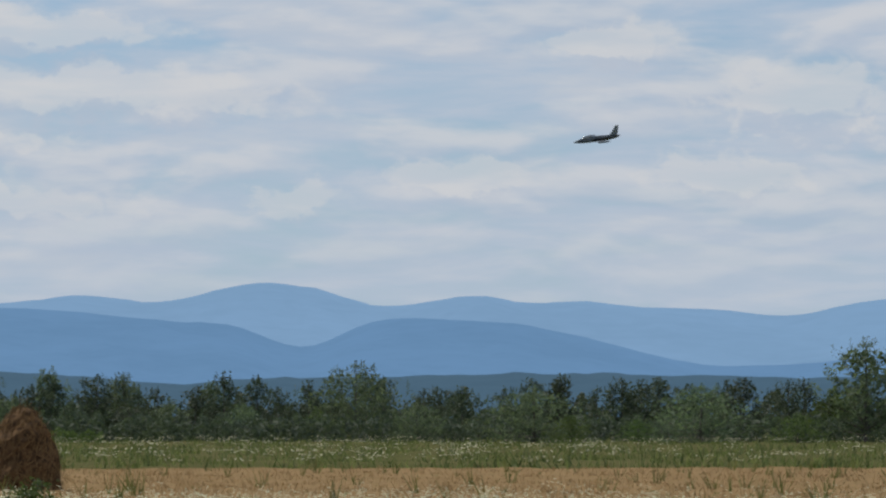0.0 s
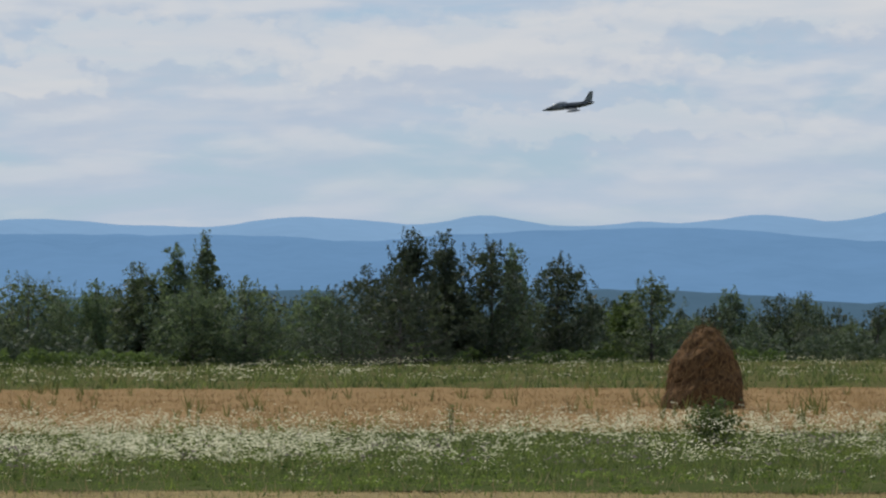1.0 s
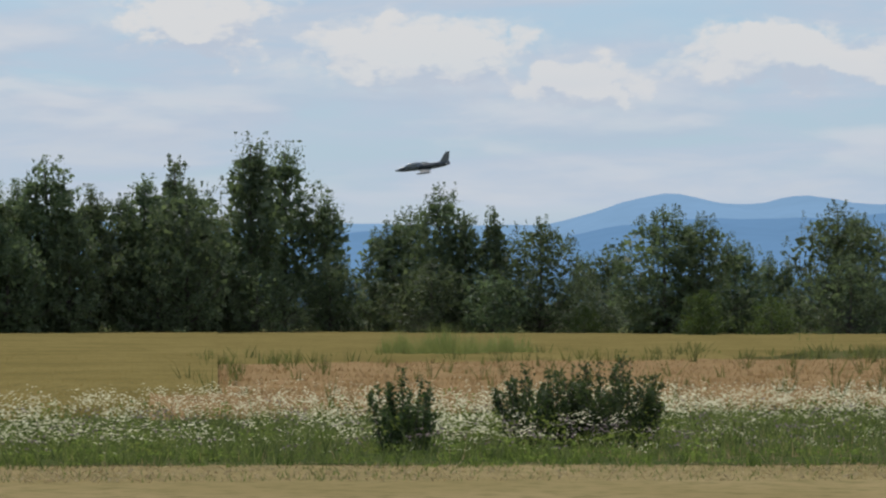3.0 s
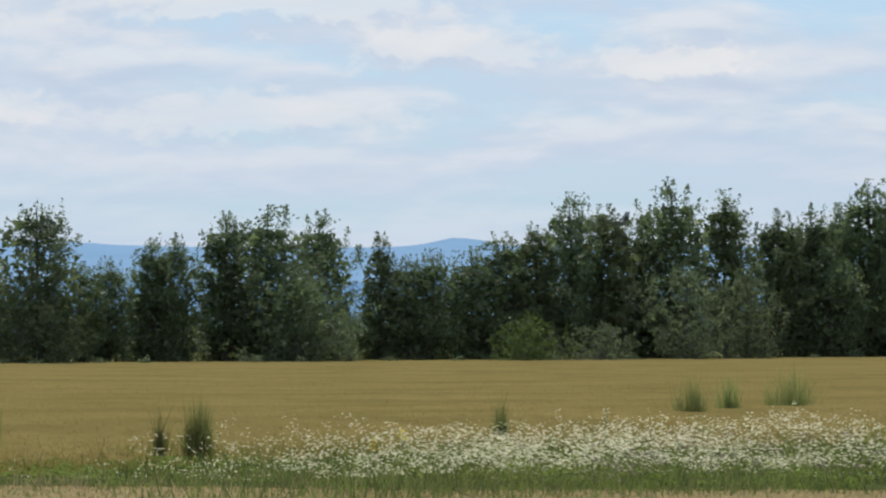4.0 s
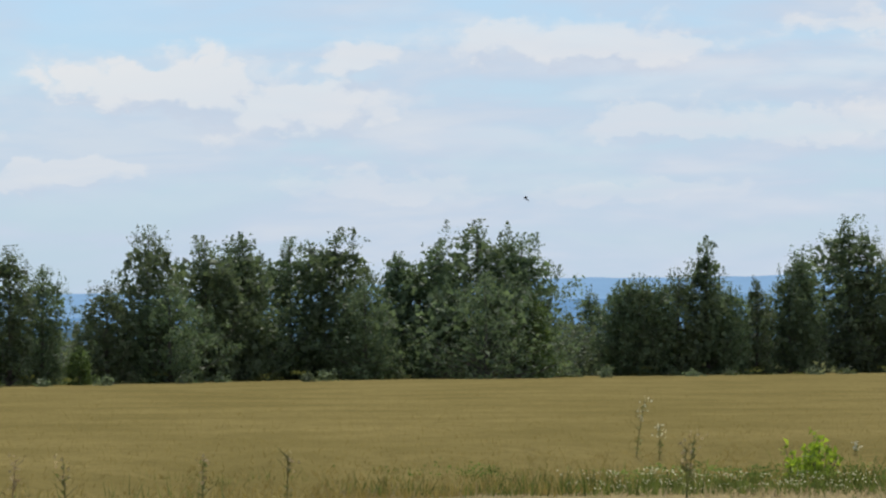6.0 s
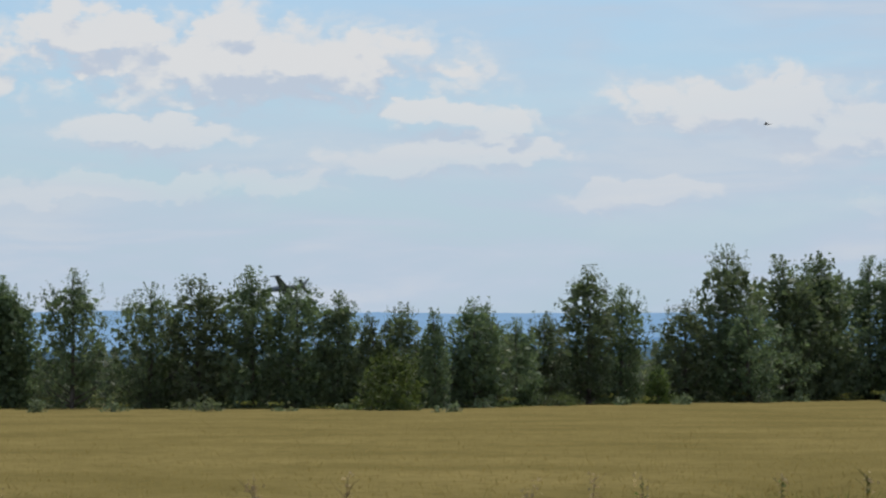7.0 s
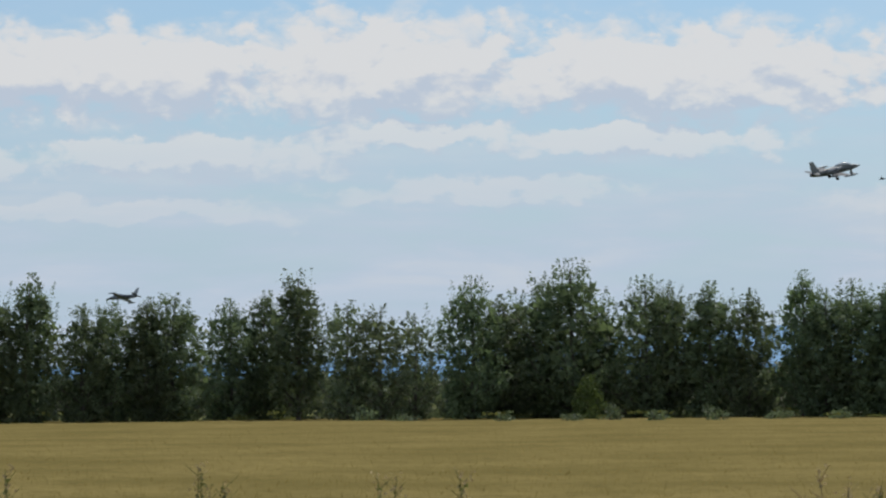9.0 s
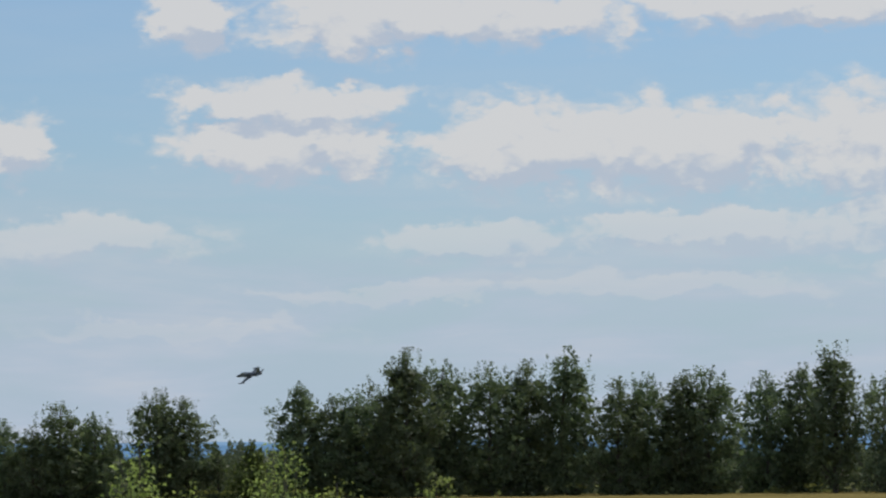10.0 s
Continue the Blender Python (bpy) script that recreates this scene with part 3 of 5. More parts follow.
def ridge(name, crest, dist, depth, mat, label, jag, seed):
    """A wooded ridge: a slope rising away from the plain to its crest, then down behind."""
    verts, faces = [], []
    n, rows = 560, 7
    for i in range(n + 1):
        a = -1700 + 14200 * i / n
        top = crest(a) * dist / UNIT + EYE
        top += jag * (noise.noise((a * 0.012, seed, 0)) + 0.6 * noise.noise((a * 0.05, seed, 3)) + 0.5 * noise.noise((a * 0.21, seed, 7)))
        for j in range(rows):
            f = j / (rows - 1)
            d = dist - depth * (1 - f)
            gully = 0.0 if j in (0, rows - 1) else 0.10 * top * noise.noise((a * 0.009 + j * 0.5, j * 0.7, seed))
            verts.append(at(a, d, -5 + (top + 5) * (f ** 0.8) + gully))
        verts.append(at(a, dist + depth * 0.3, -5))
    for i in range(n):
        for j in range(rows):
            p = i * (rows + 1) + j
            faces.append((p, p + rows + 1, p + rows + 2, p + 1))
    ob = new(name, mesh_from(name, verts, faces, mat, True))
    return tagged(ob, label, "", "", "structure")


# each ridge emits its own haze tint, paler with distance
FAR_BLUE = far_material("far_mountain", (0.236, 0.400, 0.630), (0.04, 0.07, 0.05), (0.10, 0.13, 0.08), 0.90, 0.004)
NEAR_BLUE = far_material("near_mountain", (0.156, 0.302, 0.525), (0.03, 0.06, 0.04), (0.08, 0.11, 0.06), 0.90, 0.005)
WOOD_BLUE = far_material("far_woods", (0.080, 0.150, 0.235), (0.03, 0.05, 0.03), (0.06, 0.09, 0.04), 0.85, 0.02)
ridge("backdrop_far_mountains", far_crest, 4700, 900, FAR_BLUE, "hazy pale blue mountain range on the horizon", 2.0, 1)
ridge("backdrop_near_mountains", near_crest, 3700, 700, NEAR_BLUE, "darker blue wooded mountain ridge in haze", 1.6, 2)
ridge("backdrop_far_woods", wood_crest, 2400, 500, WOOD_BLUE, "hazy dark blue-green wooded hills at the foot of the mountains", 1.6, 3)


# ---- trees ----
KINDS = {
    # start of the leaves, widest place, roundness of the top, unevenness, boughs, upright shoots, leaves, leaf size, clump size
    "P": dict(low=0.10, wide=0.45, top=2.5, rough=0.9, boughs=38, shoots=6, leaves=9000, size=0.0165, clump=0.050, mat=LEAF_MID, label="dark green leafy poplar with an uneven feathery crown"),
    "B": dict(low=0.02, wide=0.45, top=2.6, rough=0.8, boughs=42, shoots=4, leaves=10000, size=0.0180, clump=0.062, mat=LEAF_MID, label="broad dense dark green deciduous tree"),
    "N": dict(low=0.04, wide=0.34, top=1.7, rough=0.8, boughs=32, shoots=4, leaves=6600, size=0.0175, clump=0.042, mat=LEAF_MID, label="slim dark green tree with a pointed top"),
    "O": dict(low=0.20, wide=0.45, top=2.1, rough=1.1, boughs=32, shoots=8, leaves=6400, size=0.0165, clump=0.046, mat=LEAF_MID, label="tall airy tree with open crown and bare lower trunk"),
    "W": dict(low=0.10, wide=0.58, top=2.6, rough=1.1, boughs=30, shoots=3, leaves=4800, size=0.0200, clump=0.060, mat=LEAF_PALE, label="pale grey-green willow with a thin rounded crown"),
    "D": dict(low=0.06, wide=0.52, top=2.0, rough=1.0, boughs=28, shoots=5, leaves=4600, size=0.0210, clump=0.048, mat=LEAF_PALE, label="slim pale poplar with a rounded open crown"),
    "Q": dict(low=0.03, wide=0.45, top=2.0, rough=1.0, boughs=40, shoots=5, leaves=9500, size=0.0180, clump=0.056, mat=LEAF_DEEP, label="dark dense leafy tree with a rugged crown"),
    "S": dict(low=0.0, wide=0.38, top=2.2, rough=0.8, boughs=30, shoots=3, leaves=4400, size=0.036, clump=0.085, mat=LEAF_BRIGHT, label="low bushy bright green shrub"),
    "F": dict(low=0.02, wide=0.48, top=2.4, rough=0.9, boughs=26, shoots=4, leaves=3200, size=0.032, clump=0.070, mat=LEAF_DEEP, label="distant dark green leafy tree of the wood"),
    "C": dict(low=0.02, wide=0.22, top=1.0, rough=0.5, boughs=34, shoots=3, leaves=6000, size=0.020, clump=0.040, mat=LEAF_MID, label="dark conical spruce-like tree"),
}


def crown_width(k, g):
    """Half width of the crown at height g (0 to 1) of the crown."""
    if g < k["wide"]:
        return 0.5 * (0.62 + 0.38 * math.sin(math.pi / 2 * g / k["wide"]))
    return 0.5 * max(0.0, 1 - ((g - k["wide"]) / (1.0 - k["wide"])) ** k["top"])


def tree_meshes(code, seed, shape):
    """Trunk with rising boughs, and the places of the leaves, for a tree 1 high and shape wide."""
    k = KINDS[code]
    rng = np.random.default_rng(seed * 31 + ord(code))
    wood = bmesh.new()
    sx, low = seed * 7.31, k["low"]
    bend = rng.normal(0, 0.016, 2)
    levels = np.linspace(0, 1, 7)

    def stem(f):
        return Vector((bend[0] * math.sin(3 * f), bend[1] * math.sin(2.3 * f), f * 0.95))

    tube(wood, [stem(f) if f else Vector((0, 0, -0.02)) for f in levels], [0.017 * (1.08 - f) + 0.002 for f in levels], 6)
    clumps = []
    total = int(k["boughs"] * (0.75 + 0.45 * shape))
    for i in range(total):
        g = (i + rng.uniform(0, 1)) / total
        t = i * 2.39996 + rng.normal(0, 0.4)
        c, d = math.cos(t), math.sin(t)
        swell = 0.86 + k["rough"] * (0.75 * noise.noise((c * 1.1 + sx, d * 1.1, g * 2.6)) + 0.35 * noise.noise((c * 2.4, d * 2.4 + sx, g * 6.5)))
        r = shape * crown_width(k, g) * min(1.2, max(0.25, swell)) * rng.uniform(0.50, 1.08)
        f = low + (0.985 - low) * g * (1.0 - 0.05 * rng.uniform(0, 1))
        rise = min(f * 0.6, r * rng.uniform(0.5, 1.2) + 0.04)
        foot = stem(max(0.04, f - rise))
        tip = Vector((foot.x + c * r, foot.y + d * r, f))
        mid = foot.lerp(tip, 0.5) + Vector((c, d, -0.6)) * r * 0.10
        tube(wood, [foot, mid, tip], [0.0060 * (1.2 - g), 0.0036 * (1.2 - g), 0.001], 4, False)
        for s in ((0.30, 0.55, 0.78, 1.0) if r > 0.07 else (1.0,)):
            at_ = foot.lerp(mid, s * 2) if s < 0.5 else mid.lerp(tip, s * 2 - 1)
            size = k["clump"] * rng.uniform(0.5, 1.3) * (0.85 if s == 1.0 else 1.0)
            off = rng.normal(0, 0.55, 3) * size
            clumps.append((at_.x + off[0], at_.y + off[1], at_.z + off[2] * 0.6 - 0.25 * size, size))
    clumps = np.array(clumps)
    clumps[:, 2] = np.minimum(clumps[:, 2], 0.985 - clumps[:, 3] * 0.6)
    weight = clumps[:, 3] ** 2
    pick = rng.choice(len(clumps), int(k["leaves"] * 0.78), p=weight / weight.sum())
    way = rng.normal(0, 1, (len(pick), 3))
    way *= (clumps[pick, 3] * 0.58)[:, None]
    way[:, 2] *= 0.85
    outer = clumps[pick, :3] + way
    # leafy shoots that stand out of the crown
    sprays = []
    each = int(k["leaves"] * 0.14) // (k["shoots"] * 3)
    for i in range(k["shoots"] * 3):
        t = rng.uniform(0, 2 * math.pi)
        g = rng.uniform(0.62, 0.95) if i else 0.95
        r = shape * crown_width(k, g) * rng.uniform(0.2, 0.95) if i else 0.0
        f0 = low + (0.985 - low) * g
        h = min(1.03 - f0, rng.uniform(0.05, 0.13))
        lean = rng.normal(0, 0.018, 2)
        q = rng.uniform(-0.6, 1, each)
        wd = 0.015 * (1.25 - np.maximum(q, 0))
        sprays.append(np.stack([math.cos(t) * r + lean[0] * q + rng.normal(0, 1, each) * wd, math.sin(t) * r + lean[1] * q + rng.normal(0, 1, each) * wd, f0 + h * q], axis=1))
    fine = np.full((len(outer), 1), k["size"])
    outer = np.concatenate([outer] + sprays)
    fine = np.concatenate([fine, np.full((len(outer) - len(fine), 1), k["size"] * 0.62)])
    # shaded foliage within the crown
    n = int(k["leaves"] * 0.08)
    g = rng.uniform(0.04, 0.86, n)
    r = shape * np.array([crown_width(k, v) for v in g]) * 0.62 * rng.uniform(0, 1, n) ** 0.5
    t = rng.uniform(0, 2 * math.pi, n)
    inner = np.stack([np.cos(t) * r, np.sin(t) * r, low + (0.985 - low) * g], axis=1)
    for p in (outer, inner):
        p[:, 2] = np.clip(p[:, 2], 0.008, 1.01)
    return wood, outer, fine, inner, k, rng


def leaf_quads(pos, size, rng):
    """Pointed leaves at the places, turned at random."""
    n = len(pos)
    a = rng.normal(0, 1, (n, 3))
    a[:, 2] *= 0.7
    a /= np.linalg.norm(a, axis=1)[:, None]
    b = np.cross(a, rng.normal(0, 1, (n, 3)))
    b /= np.linalg.norm(b, axis=1)[:, None]
    s = size * rng.uniform(0.6, 1.4, (n, 1)) * 0.5
    return np.stack([pos - a * s - b * s * 0.85, pos - a * s * 0.6 + b * s, pos + a * s * 1.4], axis=1)


TREES = {}


def tree_proto(code, variant, shape):
    """The meshes of one tree, for a ratio of width to height, built once."""
    key = (code, variant, shape)
    if key not in TREES:
        wood, outer, fine, inner, k, rng = tree_meshes(code, variant * 5 + int(shape * 10), shape)
        me = bpy.data.meshes.new("trunk")
        wood.to_mesh(me)
        wood.free()
        me.materials.append(BARK)
        TREES[key] = (me, shards_mesh("crown", np.concatenate([leaf_quads(outer, fine, rng), leaf_quads(inner, 0.045, rng)]), k["mat"]))
    return TREES[key]


COUNT = [0]
WIDEN = {"P": 2.25, "B": 1.95, "N": 1.9, "O": 1.85, "W": 1.95, "S": 1.3, "C": 1.7, "D": 2.0, "Q": 2.15, "F": 1.6}
NAMES = {"S": "shrub", "W": "willow_tree", "C": "spruce_tree", "P": "poplar_tree", "N": "slim_tree", "O": "airy_tree", "B": "broad_tree", "D": "poplar_tree", "Q": "leafy_tree", "F": "leafy_tree"}


def grove(title, rows):
    """Trees of one stretch: bearing in degrees, distance, height, width, kind."""
    for deg, dist, h, w, code in rows:
        COUNT[0] += 1
        shapes = (0.35, 0.55, 0.8, 1.1, 1.5, 2.2)
        ratio = min(2.6, max(0.50, WIDEN[code] * w / h))
        shape = min(shapes, key=lambda s: abs(math.log(s / ratio)))
        trunk, crown = tree_proto(code, COUNT[0] % 3, shape)
        tree = new(NAMES[code])
        tree.empty_display_size = 0.2
        tree.matrix_world = Matrix.Translation(at(math.radians(deg) * UNIT, dist, 0)) @ pose(0, 0, 0, 0, 0, COUNT[0] * 137 % 360)
        tree.scale = (h * ratio / shape, h * ratio / shape, h)
        part("trunk", trunk, None, tree)
        part("crown", crown, None, tree)
        tagged(tree, KINDS[code]["label"], "shrub" if code == "S" else "tree", title)


# ---- trees, stretch by stretch ----
grove("far shore", [(6.09, 602, 11.7, 5.6, "N"), (4.96, 645, 11.2, 6, "B"), (3.6, 646, 9.7, 4, "P"), (1.36, 453, 10.1, 9.7, "B"), (-1.42, 423, 6.9, 9.8, "B"), (-1.99, 402, 3.4, 6.2, "S"), (-4.01, 419, 7, 11.3, "B"), (-5.5, 411, 3.7, 8.2, "S"), (-6.55, 433, 12.5, 8, "O"), (-0.54, 475, 3.5, 5.1, "W"), (-6.02, 476, 6.8, 6.6, "S"), (6.61, 554, 6.6, 7.7, "B"), (5.57, 559, 6.6, 6.9, "B"), (-3.04, 432, 3.1, 5.3, "S"), (4.26, 517, 6, 5.6, "N"), (3.11, 474, 5, 5.1, "B"), (1.97, 474, 4.6, 5.1, "S"), (0.39, 431, 5, 5.3, "B")])
grove("dark clump", [(11.08, 385, 14.5, 4.7, "Q"), (10.56, 390, 14.4, 3.3, "Q"), (9.9, 388, 13.8, 6.6, "Q"), (9.51, 400, 13.2, 3.7, "N"), (8.76, 407, 12.5, 6.3, "Q"), (11.74, 387, 10.7, 7.7, "Q"), (11.26, 365, 9.7, 9.5, "Q"), (7.35, 403, 10.3, 6.2, "N"), (12.17, 357, 6.3, 6.6, "Q"), (8.32, 431, 8, 4.6, "Q"), (7.79, 415, 8.2, 3.8, "S")])
grove("mid clump", [(17.05, 356, 9.4, 6.6, "P"), (16.52, 374, 8.1, 4, "B"), (16, 376, 9, 4, "B"), (15.3, 354, 10.2, 4.9, "B"), (14.78, 352, 12, 3.8, "N"), (14.29, 356, 13.3, 3.3, "N"), (13.72, 343, 8.7, 7.4, "B"), (14.51, 344, 8.2, 6.3, "B"), (12.58, 428, 9, 5.9, "B")])
grove("tall clump", [(23.42, 418, 10, 3.3, "D"), (22.86, 420, 10, 3.1, "D"), (22.51, 421, 9.2, 2.9, "D"), (21.85, 407, 9, 3.1, "D"), (21.11, 328, 11.3, 4.5, "P"), (20.36, 333, 13.6, 4.6, "P"), (19.88, 338, 11.6, 3.6, "P"), (19.26, 333, 13.7, 5.9, "O"), (18.47, 335, 10, 4.6, "P"), (17.98, 336, 9, 4.1, "B"), (21.28, 321, 7.2, 5.4, "B"), (19.61, 318, 8.1, 5.9, "B"), (23.03, 355, 3.6, 4.9, "S"), (22.07, 357, 5.8, 4.4, "S"), (18.73, 327, 7.5, 4.5, "B")])
grove("broad trees", [(36.23, 324, 14.2, 6, "P"), (35.27, 336, 18.6, 4.4, "O"), (34.75, 343, 18.1, 5, "O"), (34.09, 344, 13.6, 3.2, "O"), (33.17, 333, 10.5, 4.1, "P"), (32.81, 335, 11.9, 4.1, "P"), (32.33, 329, 13.8, 4.1, "P"), (31.94, 327, 11.2, 3.5, "P"), (31.49, 325, 11.6, 3.5, "N"), (30.79, 322, 10.8, 4.7, "P"), (30.08, 351, 8, 3.2, "N"), (29.73, 349, 8.6, 3.8, "P"), (28.85, 313, 11.4, 7.2, "B"), (28.23, 313, 10.8, 4.8, "P"), (27.71, 321, 8.5, 3.5, "P"), (27.22, 344, 7.9, 3.2, "N")])
grove("broad trees b", [(26.91, 344, 7.4, 2.6, "N"), (26.16, 315, 11.8, 5.8, "P"), (25.73, 319, 11, 4.9, "P"), (25.95, 309, 7.4, 7.1, "B"), (24.72, 446, 7.3, 6.2, "B"), (24.19, 448, 6.6, 4.8, "B"), (28.23, 298, 4.2, 5, "S"), (27.18, 300, 3.8, 6, "S"), (30.08, 319, 2.8, 4.9, "S"), (34.04, 337, 7.8, 5.7, "B"), (35.18, 330, 7.1, 7.1, "B"), (35.88, 333, 7.7, 4.6, "B"), (32.46, 323, 7.1, 6.5, "B"), (31.49, 319, 6, 4.9, "B"), (24.54, 335, 3.1, 5.7, "S")])
grove("thick wood", [(36.49, 329, 16.3, 3.5, "N"), (36.88, 327, 14.5, 3.5, "P"), (36.14, 331, 13.1, 3.6, "P"), (37.76, 322, 13.4, 3.5, "P"), (37.28, 325, 12.7, 3, "P"), (38.46, 318, 15.7, 4.4, "P"), (38.9, 316, 13.6, 3.4, "P"), (39.34, 313, 13.6, 3.4, "B"), (39.87, 310, 13, 3.8, "B"), (40.66, 305, 14.4, 4.2, "O"), (41.5, 301, 15.2, 5.5, "B"), (42.51, 296, 12.9, 3.6, "P"), (43.13, 294, 13.8, 4.1, "P"), (43.66, 292, 11.1, 3.1, "P"), (44.1, 291, 10.6, 3.1, "P"), (44.63, 289, 9.4, 4, "B"), (45.24, 287, 9.2, 3.1, "P")])
grove("thick wood b", [(45.64, 286, 8.7, 3.1, "P"), (46.08, 285, 10.5, 2.4, "N"), (47, 282, 12.1, 4.3, "B"), (47.78, 276, 12.2, 5.1, "B"), (48.44, 277, 11.8, 3, "P"), (41.98, 301, 12.2, 4.2, "B"), (38.11, 317, 11.2, 5.4, "B"), (39.08, 311, 10.1, 5.7, "B"), (41.28, 290, 8.3, 5.8, "W"), (40.35, 295, 8, 4.1, "W"), (42.6, 278, 3.6, 4.7, "W"), (43.75, 277, 4.3, 6.8, "S"), (36.71, 322, 9.3, 6.4, "B"), (47.35, 272, 8, 6.3, "B"), (35.66, 334, 10.6, 4.6, "B")])
grove("field trees", [(49.24, 275, 10.1, 3, "P"), (49.6, 274, 9.7, 2.5, "P"), (50.26, 272, 8.3, 2.9, "P"), (50.7, 270, 7.9, 2.9, "P"), (51.4, 265, 12.3, 5.7, "O"), (52.1, 269, 8, 3.3, "B"), (52.81, 271, 7.2, 3.3, "B"), (53.21, 271, 6.7, 2.5, "P"), (54.13, 267, 9.8, 3.1, "C"), (54.53, 269, 8.7, 2.9, "P"), (55.23, 265, 10.2, 4.1, "P"), (55.63, 262, 9.5, 2.8, "P"), (56.51, 256, 11.4, 5.5, "O"), (57.25, 250, 9.2, 2.1, "O"), (57.43, 249, 7.9, 2.7, "P"), (57.96, 246, 7.1, 1.9, "N"), (58.7, 243, 9.7, 2.2, "N")])
grove("field trees b", [(59.14, 242, 7.6, 2.6, "P"), (59.53, 241, 7, 2.6, "P"), (54.53, 259, 5, 6, "S"), (56.24, 255, 8.8, 5.5, "B"), (53.52, 408, 6.8, 3.1, "N"), (59.92, 240, 6.6, 2.2, "P"), (58.35, 244, 6.7, 2.2, "P"), (51.4, 263, 6.1, 5.3, "B"), (53.69, 272, 2.9, 3.8, "S")])
grove("round trees", [(59.78, 240, 7.2, 2.2, "P"), (60.07, 240, 6.8, 2.2, "P"), (60.57, 286, 6.9, 3.3, "N"), (62.28, 235, 10.6, 6.9, "B"), (61.58, 234, 9.7, 4, "B"), (62.9, 234, 9.4, 4.3, "B"), (63.51, 235, 8.6, 2.5, "P"), (64.48, 230, 10, 4.2, "B"), (65.18, 229, 9.4, 3.9, "B"), (65.96, 225, 9.6, 3.8, "B"), (62.2, 228, 7.3, 8.1, "B"), (61.41, 230, 5.9, 3.5, "S"), (64.04, 226, 6.6, 3.8, "B")])
grove("slim trees", [(66.02, 225, 9.4, 2.8, "P"), (66.55, 222, 9.3, 4.1, "B"), (67.39, 217, 9.8, 3, "P"), (68.05, 214, 6.5, 2.6, "P"), (69.06, 208, 7.3, 2.2, "P"), (69.58, 205, 8.3, 2.8, "O"), (70.24, 202, 5.7, 2.2, "P"), (70.72, 198, 5.3, 2.4, "B"), (71.2, 193, 5.8, 2.1, "P"), (68.49, 205, 2.8, 1.9, "S"), (67.08, 215, 6.4, 4, "B"), (69.98, 197, 1.4, 2.7, "S")])
grove("slim trees b", [(71.35, 191, 6.3, 2.4, "P"), (72, 187, 5.7, 1.4, "N"), (72.49, 188, 6, 2, "P"), (72.97, 188, 5.5, 1.7, "N"), (73.45, 189, 6.6, 1.7, "P"), (74.11, 190, 7.3, 2.6, "P"), (74.82, 190, 7.9, 2.6, "P"), (75.57, 191, 7.5, 2.9, "P"), (76.41, 192, 7.1, 3, "P"), (77.6, 191, 7.8, 3.1, "O"), (78.48, 194, 6.9, 2.1, "P"), (79.18, 195, 7.8, 2.7, "P"), (78.7, 194, 7.5, 2.1, "P"), (79.62, 195, 7.3, 1.8, "P"), (79.97, 196, 8.3, 2.4, "O"), (80.8, 197, 7.4, 2.4, "P"), (81.41, 197, 7.8, 2.1, "P"), (82.06, 198, 7.9, 2.7, "P"), (72.62, 180, 3.8, 3.6, "S")])
grove("willows", [(82.4, 198, 8.2, 3.5, "P"), (83.59, 198, 9.1, 3.5, "P"), (83.15, 199, 6.6, 2.1, "P"), (84.08, 200, 8, 2.8, "P"), (85.13, 196, 8.2, 2.7, "P"), (84.65, 198, 7.2, 2.1, "P"), (86.02, 197, 6.36, 2.4, "W"), (86.5, 198, 6.84, 3.0, "W"), (87.03, 199, 7.01, 2.7, "W"), (87.82, 200, 8.75, 2.6, "O"), (88.3, 203, 7.63, 1.9, "P"), (88.87, 202, 7.22, 2.4, "P"), (89.71, 199, 7.46, 2.8, "P"), (90.14, 199, 7.24, 2.1, "P"), (90.71, 199, 7.14, 2.4, "P"), (91.15, 198, 6.92, 2.4, "P"), (83.33, 193, 2.9, 2.1, "S")])
grove("dark row", [(91.93, 198, 8.55, 2.0, "P"), (92.59, 198, 7.88, 2.1, "P"), (93.16, 197, 7.77, 2.8, "P"), (93.87, 197, 7.88, 2.1, "P"), (94.48, 194, 8.44, 2.4, "P"), (94.84, 197, 6.56, 2.8, "P"), (95.24, 196, 6.34, 1.8, "P"), (95.63, 196, 6.12, 2.1, "P"), (96.12, 196, 6.78, 1.8, "P"), (97.4, 194, 3.46, 1.5, "N"), (97.92, 194, 6.00, 2.4, "P"), (98.36, 194, 6.45, 2.4, "P"), (99.32, 194, 5.23, 2.1, "P"), (99.8, 193, 5.78, 2.4, "P"), (100.28, 193, 4.57, 2.1, "P"), (100.71, 193, 4.90, 1.8, "P"), (96.87, 191, 3.68, 2.3, "S")])

wood_rng = random.Random(4)
grove("far wood", [(-7.5 + 0.44 * i + wood_rng.uniform(-0.2, 0.2), wood_rng.uniform(520, 610), wood_rng.uniform(7.6, 9.8), wood_rng.uniform(5.0, 8.0), "F") for i in range(70)])


